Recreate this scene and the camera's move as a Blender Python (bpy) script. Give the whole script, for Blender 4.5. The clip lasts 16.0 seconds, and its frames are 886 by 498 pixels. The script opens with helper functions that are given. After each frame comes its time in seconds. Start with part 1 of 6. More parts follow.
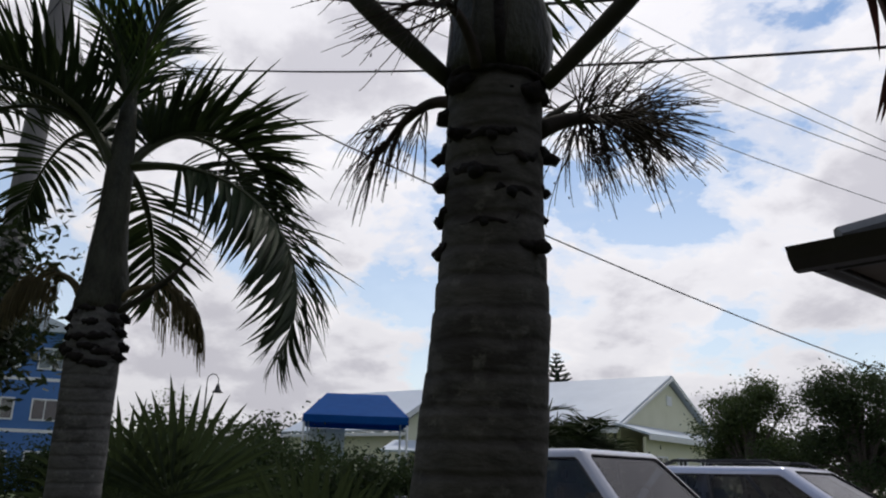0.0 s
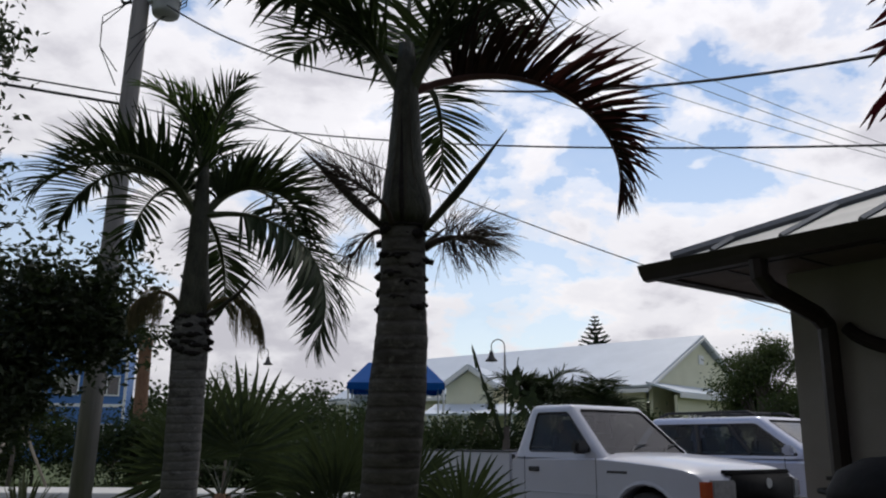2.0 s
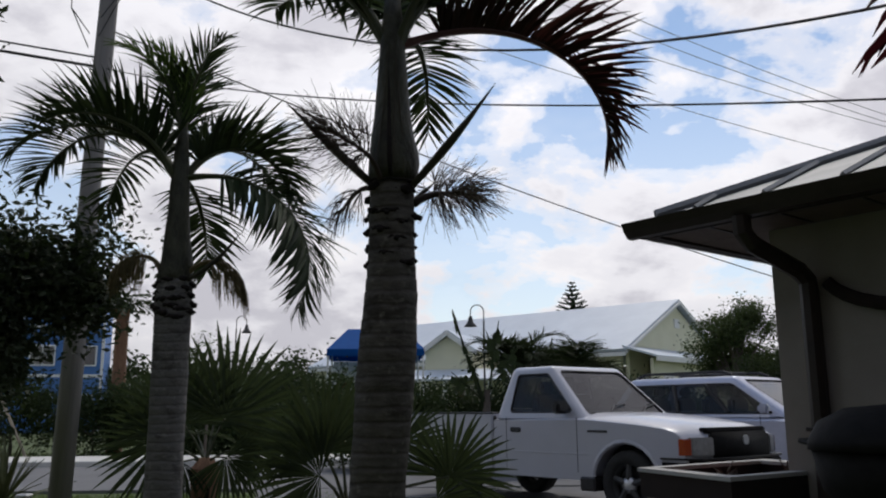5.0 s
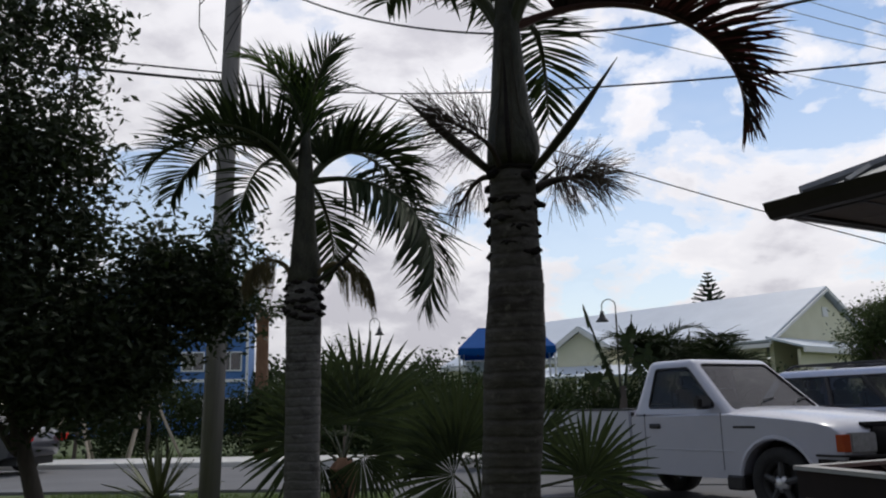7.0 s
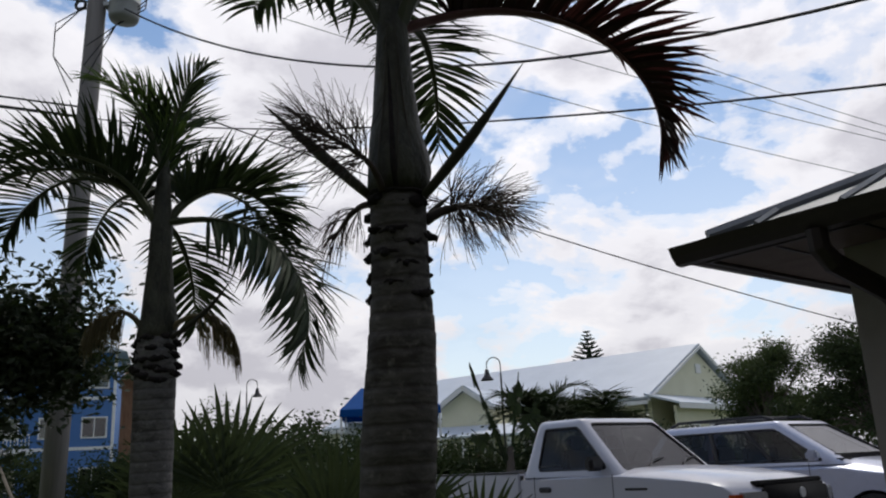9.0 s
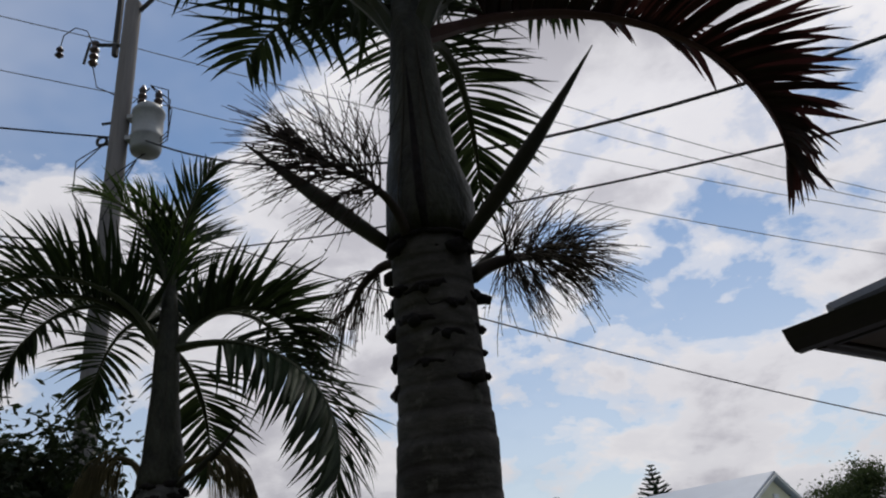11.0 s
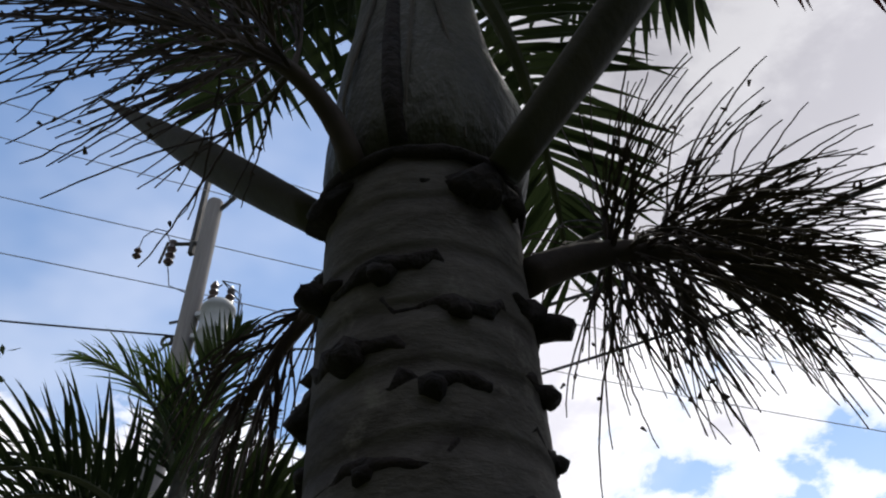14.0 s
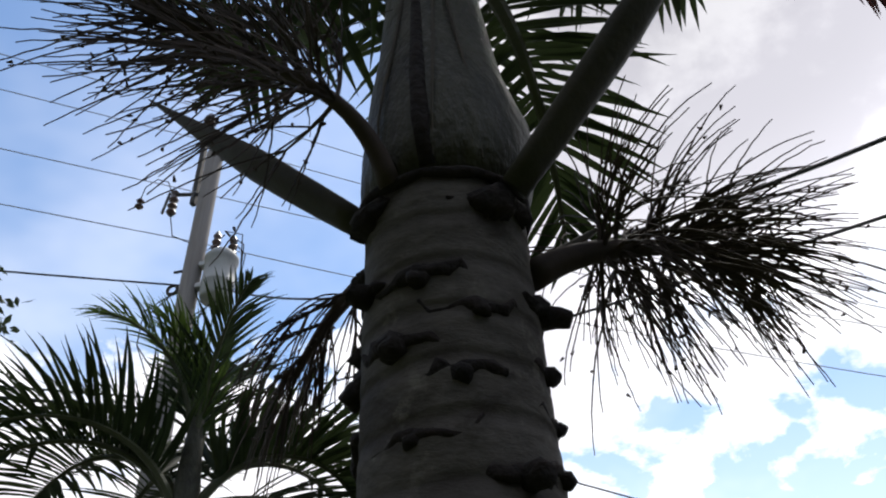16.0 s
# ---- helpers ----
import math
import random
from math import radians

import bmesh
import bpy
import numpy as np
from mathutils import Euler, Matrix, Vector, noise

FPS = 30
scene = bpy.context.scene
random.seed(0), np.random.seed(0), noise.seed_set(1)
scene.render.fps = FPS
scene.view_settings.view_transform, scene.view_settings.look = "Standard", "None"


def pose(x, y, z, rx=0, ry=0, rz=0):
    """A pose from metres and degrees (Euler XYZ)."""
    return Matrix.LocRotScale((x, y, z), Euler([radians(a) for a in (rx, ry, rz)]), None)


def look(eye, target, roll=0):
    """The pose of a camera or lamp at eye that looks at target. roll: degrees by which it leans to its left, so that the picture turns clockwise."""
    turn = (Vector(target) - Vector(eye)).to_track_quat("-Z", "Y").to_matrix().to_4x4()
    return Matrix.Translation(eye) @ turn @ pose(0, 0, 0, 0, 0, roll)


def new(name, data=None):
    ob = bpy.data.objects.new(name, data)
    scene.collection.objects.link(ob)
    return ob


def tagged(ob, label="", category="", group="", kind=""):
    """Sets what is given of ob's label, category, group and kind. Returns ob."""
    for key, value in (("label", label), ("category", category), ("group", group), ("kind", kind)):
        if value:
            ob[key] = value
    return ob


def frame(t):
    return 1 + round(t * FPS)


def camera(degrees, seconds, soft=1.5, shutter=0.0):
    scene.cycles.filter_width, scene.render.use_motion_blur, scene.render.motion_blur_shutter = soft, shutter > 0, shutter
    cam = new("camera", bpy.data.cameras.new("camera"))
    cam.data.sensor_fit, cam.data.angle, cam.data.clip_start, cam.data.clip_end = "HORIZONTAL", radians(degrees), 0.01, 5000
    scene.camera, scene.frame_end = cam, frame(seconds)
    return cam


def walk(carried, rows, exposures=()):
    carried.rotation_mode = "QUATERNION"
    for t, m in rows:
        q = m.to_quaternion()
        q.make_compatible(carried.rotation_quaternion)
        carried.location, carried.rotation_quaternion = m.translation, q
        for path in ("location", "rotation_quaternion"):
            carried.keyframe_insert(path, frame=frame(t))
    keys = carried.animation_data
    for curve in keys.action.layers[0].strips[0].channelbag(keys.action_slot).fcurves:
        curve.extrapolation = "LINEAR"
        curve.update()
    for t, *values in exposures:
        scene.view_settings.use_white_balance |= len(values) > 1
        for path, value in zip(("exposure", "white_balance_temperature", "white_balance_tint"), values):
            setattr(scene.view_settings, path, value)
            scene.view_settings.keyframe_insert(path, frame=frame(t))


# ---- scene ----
LENS = 56.6
cam = camera(LENS, 16.0, soft=2.1)


def aim(x, y, z, yaw, pitch, roll):
    """The camera's pose: yaw to the left of +y, pitch up, roll as look() takes it, in degrees."""
    a, b = radians(yaw), radians(pitch)
    ahead = Vector((-math.sin(a) * math.cos(b), math.cos(a) * math.cos(b), math.sin(b)))
    eye = Vector((x, y, z))
    return look(eye, eye + ahead, roll)


# seconds, x, y, z, yaw, pitch, roll
PATH = [
    (0.0, -0.073, 2.516, 1.427, 1.59, 15.76, 1.79),
    (0.5, 0.077, 2.18, 1.422, 2.87, 14.2, 1.04),
    (1.0, 0.26, 1.62, 1.386, 5.43, 13.8, 0.92),
    (1.5, 0.354, 1.074, 1.336, 5.69, 12.86, 0.68),
    (2.0, 0.362, 0.848, 1.31, 4.46, 13.35, 0.37),
    (2.5, 0.366, 0.844, 1.305, 3.97, 13.8, -0.9),
    (3.0, 0.372, 0.802, 1.289, 4.14, 14.23, -2.73),
    (3.5, 0.34, 0.834, 1.282, 3.74, 13.66, -1.21),
    (5.8, 0.316, 0.882, 1.263, 2.79, 10.52, -0.4),
    (6.0, 0.322, 0.909, 1.269, 3.7, 10.72, -0.34),
    (6.5, 0.329, 0.981, 1.264, 8.85, 11.62, -0.13),
    (7.0, 0.314, 0.991, 1.262, 11.82, 11.13, -1.3),
    (7.5, 0.33, 0.998, 1.267, 11.83, 10.77, -1.26),
    (8.0, 0.323, 1.131, 1.262, 9.19, 10.62, -3.56),
    (8.5, 0.264, 1.319, 1.294, 5.76, 12.52, -4.79),
    (9.0, 0.245, 1.524, 1.315, 3.44, 14.94, -2.79),
    (9.5, 0.243, 1.723, 1.342, 4.52, 17.7, -3.22),
    (10.0, 0.195, 1.98, 1.369, 4.64, 20.41, -3.14),
    (10.2, 0.181, 2.019, 1.362, 4.51, 21.6, -4.38),
    (12.3, 0.163, 2.92, 1.477, 6.69, 29.51, -5.7),
    (12.5, 0.169, 2.992, 1.511, 7.98, 30.61, -3.46),
    (13.0, 0.142, 3.185, 1.553, 10.61, 34.39, -4.99),
    (13.5, 0.104, 3.294, 1.583, 11.24, 38.51, -4.2),
    (14.0, 0.114, 3.355, 1.606, 13.27, 41.59, -2.96),
    (14.5, 0.132, 3.384, 1.619, 17.49, 42.75, -1.17),
    (15.0, 0.135, 3.349, 1.597, 17.79, 42.11, -0.74),
    (15.5, 0.122, 3.281, 1.572, 13.28, 38.53, -4.01),
    (16.0, 0.126, 3.209, 1.558, 13.18, 37.65, -3.27),
]
walk(cam, [(t, aim(*row)) for t, *row in PATH], exposures=[(0, -0.05), (1.5, 0.0), (9.3, 0.0), (10.0, -0.22), (10.2, -0.25), (12.3, -0.4), (13.0, -0.1), (14.0, 0.4), (14.5, 0.58), (15.5, 0.68), (16, 0.64)])

# ---- light ----
SUN_AZ, SUN_EL = 12.0, 57.0
world = bpy.data.worlds.new("sky")
scene.world = world
world.use_nodes = True


class Nodes:
    """A short way to write node trees."""

    def __init__(self, tree):
        self.tree = tree
        tree.nodes.clear()

    def add(self, kind, **sets):
        node = self.tree.nodes.new(kind)
        for key, value in sets.items():
            if key in node.inputs:
                self.put(node.inputs[key], value)
        return node

    def put(self, socket, value):
        if isinstance(value, bpy.types.NodeSocket):
            self.tree.links.new(value, socket)
        else:
            socket.default_value = value

    def math(self, op, a, b=0.0, c=None):
        node = self.tree.nodes.new("ShaderNodeMath")
        node.operation = op
        self.put(node.inputs[0], a)
        self.put(node.inputs[1], b)
        if c is not None:
            self.put(node.inputs[2], c)
        return node.outputs[0]

    def mix(self, fac, a, b, blend="MIX"):
        node = self.tree.nodes.new("ShaderNodeMix")
        node.data_type, node.blend_type = "RGBA", blend
        self.put(node.inputs[0], fac)
        self.put(node.inputs[6], a)
        self.put(node.inputs[7], b)
        return node.outputs[2]

    def ramp(self, fac, stops, smooth=False):
        node = self.tree.nodes.new("ShaderNodeValToRGB")
        el = node.color_ramp.elements
        while len(el) < len(stops):
            el.new(0.5)
        for e, (p, c) in zip(el, stops):
            e.position, e.color = p, (c, c, c, 1) if isinstance(c, (int, float)) else (*c, 1)
        if smooth:
            node.color_ramp.interpolation = "EASE"
        self.put(node.inputs[0], fac)
        return node.outputs[0]

    def noise(self, vec, scale, detail=4.0, rough=0.55, w=None, dist=0.0):
        node = self.tree.nodes.new("ShaderNodeTexNoise")
        if vec is not None:
            self.put(node.inputs["Vector"], vec)
        node.inputs["Scale"].default_value, node.inputs["Detail"].default_value = scale, detail
        node.inputs["Roughness"].default_value, node.inputs["Distortion"].default_value = rough, dist
        return node.outputs["Fac"]

    def vec(self, op, a, b=None):
        node = self.tree.nodes.new("ShaderNodeVectorMath")
        node.operation = op
        self.put(node.inputs[0], a)
        if b is not None:
            self.put(node.inputs[3 if op == "SCALE" else 1], b)
        return node


def build_sky():
    n = Nodes(world.node_tree)
    sky = n.tree.nodes.new("ShaderNodeTexSky")
    sky.sky_type, sky.sun_disc = "NISHITA", False
    sky.sun_elevation, sky.sun_rotation = radians(SUN_EL), radians(SUN_AZ)
    sky.air_density, sky.dust_density, sky.ozone_density = 1.15, 0.15, 3.0
    way = n.add("ShaderNodeTexCoord").outputs["Generated"]
    way = n.vec("NORMALIZE", way).outputs[0]
    xyz = n.add("ShaderNodeSeparateXYZ", Vector=way)
    up = n.math("MAXIMUM", xyz.outputs[2], 0.0)
    lift = n.math("ADD", up, 0.42)
    flat = n.add("ShaderNodeCombineXYZ", X=n.math("DIVIDE", xyz.outputs[0], lift), Y=n.math("DIVIDE", xyz.outputs[1], lift), Z=n.math("MULTIPLY", up, 0.9)).outputs[0]
    flat = n.vec("ADD", flat, (3.7, 1.3, 0.4)).outputs[0]
    big = n.noise(flat, 2.1, 9.0, 0.52, dist=0.25)
    fine = n.noise(flat, 6.0, 9.0, 0.58, dist=0.2)
    dens = n.math("ADD", n.math("MULTIPLY", big, 0.66), n.math("MULTIPLY", fine, 0.34))
    # the deck is broken by clearer sky to the upper left and towards the low right
    for (az, el, wide, gain) in ((-36, 48, 0.94, -0.22), (10, 22, 0.975, -0.07), (27, 29, 0.988, 0.06), (12, 34, 0.99, -0.01), (17, 11, 0.99, 0.06), (30, 24, 0.98, 0.02), (-26, 22, 0.96, 0.06), (16, 52, 0.95, 0.12), (-10, 8, 0.98, 0.05), (2, 36, 0.985, 0.05)):
        d = (math.sin(radians(az)) * math.cos(radians(el)), math.cos(radians(az)) * math.cos(radians(el)), math.sin(radians(el)))
        dot = n.vec("DOT_PRODUCT", way, d).outputs["Value"]
        m = n.add("ShaderNodeMapRange")
        m.interpolation_type = "SMOOTHSTEP"
        n.put(m.inputs[0], dot)
        m.inputs[1].default_value, m.inputs[2].default_value = wide - 0.06, min(0.999, wide + 0.06)
        dens = n.math("ADD", dens, n.math("MULTIPLY", m.outputs[0], gain))
    mask = n.ramp(dens, [(0.462, 0.0), (0.498, 0.65), (0.53, 1.0)], True)
    veil = n.ramp(n.noise(flat, 1.3, 5.0, 0.6), [(0.38, 0.0), (0.72, 0.35)], True)
    haze = n.ramp(up, [(0.06, 0.46), (0.55, 0.0)], True)
    mask = n.math("MAXIMUM", mask, n.math("MAXIMUM", veil, haze))
    # bodies of the clouds: white rims, grey bellies
    body = n.ramp(n.math("SUBTRACT", n.math("MULTIPLY", dens, 1.0), n.math("MULTIPLY", n.noise(flat, 3.1, 6.0, 0.55), 0.35)), [(0.28, (1.05, 1.03, 1.06)), (0.37, (0.93, 0.92, 0.97)), (0.47, (0.66, 0.65, 0.715))], True)
    s = (math.sin(radians(SUN_AZ)) * math.cos(radians(SUN_EL)), math.cos(radians(SUN_AZ)) * math.cos(radians(SUN_EL)), math.sin(radians(SUN_EL)))
    near = n.vec("DOT_PRODUCT", way, s).outputs["Value"]
    glow = n.ramp(near, [(0.0, 0.32), (0.40, 0.50), (0.58, 0.72), (0.80, 0.84), (0.91, 0.90), (0.97, 0.62), (0.995, 0.5)], True)
    cloud = n.mix(1.0, body, glow, "MULTIPLY")
    cloud = n.vec("SCALE", cloud, 1.0)
    cloud.inputs[3].default_value = 1.18
    blue = n.vec("SCALE", sky.outputs[0])
    blue.inputs[3].default_value = 0.115
    colour = n.mix(mask, blue.outputs[0], cloud.outputs[0])
    back = n.add("ShaderNodeBackground", Color=colour, Strength=1.0)
    out = n.add("ShaderNodeOutputWorld", Surface=back.outputs[0])


build_sky()
sun_data = bpy.data.lights.new("sun", "SUN")
sun_data.energy, sun_data.angle, sun_data.color = 1.6, radians(6), (1.0, 0.95, 0.88)
sun = new("sun", sun_data)
sun.matrix_world = look((0, 0, 30), (-math.sin(radians(SUN_AZ)) * math.cos(radians(SUN_EL)), -math.cos(radians(SUN_AZ)) * math.cos(radians(SUN_EL)), 30 - math.sin(radians(SUN_EL))))


# ---- materials ----
def material(name, a, b, rough=0.7, scale=8.0, bump=0.3, metal=0.0, fine=60.0, dist=0.01, spec=0.4, stretch=None, coat=0.0, random=0.0, through_light=None):
    """Two colours mixed by broad and fine noise, with relief of the same grain."""
    m = bpy.data.materials.new(name)
    m.use_nodes = True
    n = Nodes(m.node_tree)
    at = n.add("ShaderNodeTexCoord").outputs["Object"]
    if stretch:
        at = n.vec("MULTIPLY", at, stretch).outputs[0]
    broad, grain = n.noise(at, scale, 5.0, 0.6), n.noise(at, fine, 3.0, 0.6)
    fac = n.ramp(n.math("ADD", n.math("MULTIPLY", broad, 0.7), n.math("MULTIPLY", grain, 0.3)), [(0.32, 0.0), (0.68, 1.0)])
    colour = n.mix(fac, (*a, 1), (*b, 1))
    if random:
        info = n.add("ShaderNodeObjectInfo").outputs["Random"]
        isl = n.add("ShaderNodeNewGeometry").outputs["Random Per Island"]
        r = n.math("FRACT", n.math("ADD", info, isl))
        colour = n.mix(1.0, colour, n.ramp(r, [(0.0, 1.0 - random), (1.0, 1.0 + random)]), "MULTIPLY")
    p = n.add("ShaderNodeBsdfPrincipled", Metallic=metal)
    n.put(p.inputs["Base Color"], colour)
    n.put(p.inputs["Roughness"], n.math("MULTIPLY_ADD", grain, 0.2, rough - 0.1))
    p.inputs["Specular IOR Level"].default_value = spec
    p.inputs["Coat Weight"].default_value = coat
    if bump:
        b_ = n.add("ShaderNodeBump", Strength=bump, Distance=dist)
        n.put(b_.inputs["Height"], n.math("ADD", broad, n.math("MULTIPLY", grain, 0.5)))
        n.put(p.inputs["Normal"], b_.outputs[0])
    shader = p.outputs[0]
    if through_light:
        t = n.add("ShaderNodeBsdfTranslucent", Color=(*through_light, 1))
        mx = n.add("ShaderNodeMixShader", Fac=0.3)
        n.put(mx.inputs[1], shader)
        n.put(mx.inputs[2], t.outputs[0])
        shader = mx.outputs[0]
    n.add("ShaderNodeOutputMaterial", Surface=shader)
    return m


def ringed(name, a, b, dark, pitch):
    """Palm trunk: grey bark with leaf-scar rings that wander."""
    m = bpy.data.materials.new(name)
    m.use_nodes = True
    n = Nodes(m.node_tree)
    at = n.add("ShaderNodeTexCoord").outputs["Object"]
    xyz = n.add("ShaderNodeSeparateXYZ", Vector=at)
    wob = n.noise(n.vec("MULTIPLY", at, (1, 1, 0.6)).outputs[0], 5.0, 4.0, 0.6)
    h = n.math("ADD", n.math("DIVIDE", xyz.outputs[2], pitch), n.math("MULTIPLY", wob, 0.8))
    saw = n.math("FRACT", h)
    ring = n.ramp(saw, [(0.0, 0.8), (0.20, 0.12), (0.72, 0.0), (1.0, 0.8)], True)
    streak = n.noise(n.vec("MULTIPLY", at, (1, 1, 2.4)).outputs[0], 17.0, 6.0, 0.68)
    blot = n.noise(n.vec("MULTIPLY", at, (1, 1, 1.6)).outputs[0], 6.0, 6.0, 0.62, dist=0.6)
    lichen = n.ramp(n.noise(at, 22.0, 5.0, 0.7), [(0.56, 0.0), (0.68, 0.7)], True)
    colour = n.mix(n.ramp(n.math("ADD", n.math("MULTIPLY", streak, 0.5), n.math("MULTIPLY", blot, 0.5)), [(0.38, 0.0), (0.62, 1.0)]), (*a, 1), (*b, 1))
    colour = n.mix(n.ramp(blot, [(0.50, 0.0), (0.64, 0.75)], True), colour, (*dark, 1))
    colour = n.mix(lichen, colour, (b[0] * 1.25, b[1] * 1.28, b[2] * 1.22, 1))
    colour = n.mix(n.math("MULTIPLY", n.math("MULTIPLY", ring, streak), 0.85), colour, (*dark, 1))
    p = n.add("ShaderNodeBsdfPrincipled", Roughness=0.85)
    p.inputs["Specular IOR Level"].default_value = 0.2
    n.put(p.inputs["Base Color"], colour)
    b_ = n.add("ShaderNodeBump", Strength=0.6, Distance=0.008)
    n.put(b_.inputs["Height"], n.math("SUBTRACT", n.math("ADD", streak, n.math("MULTIPLY", blot, 0.5)), n.math("MULTIPLY", ring, 0.8)))
    n.put(p.inputs["Normal"], b_.outputs[0])
    n.add("ShaderNodeOutputMaterial", Surface=p.outputs[0])
    return m


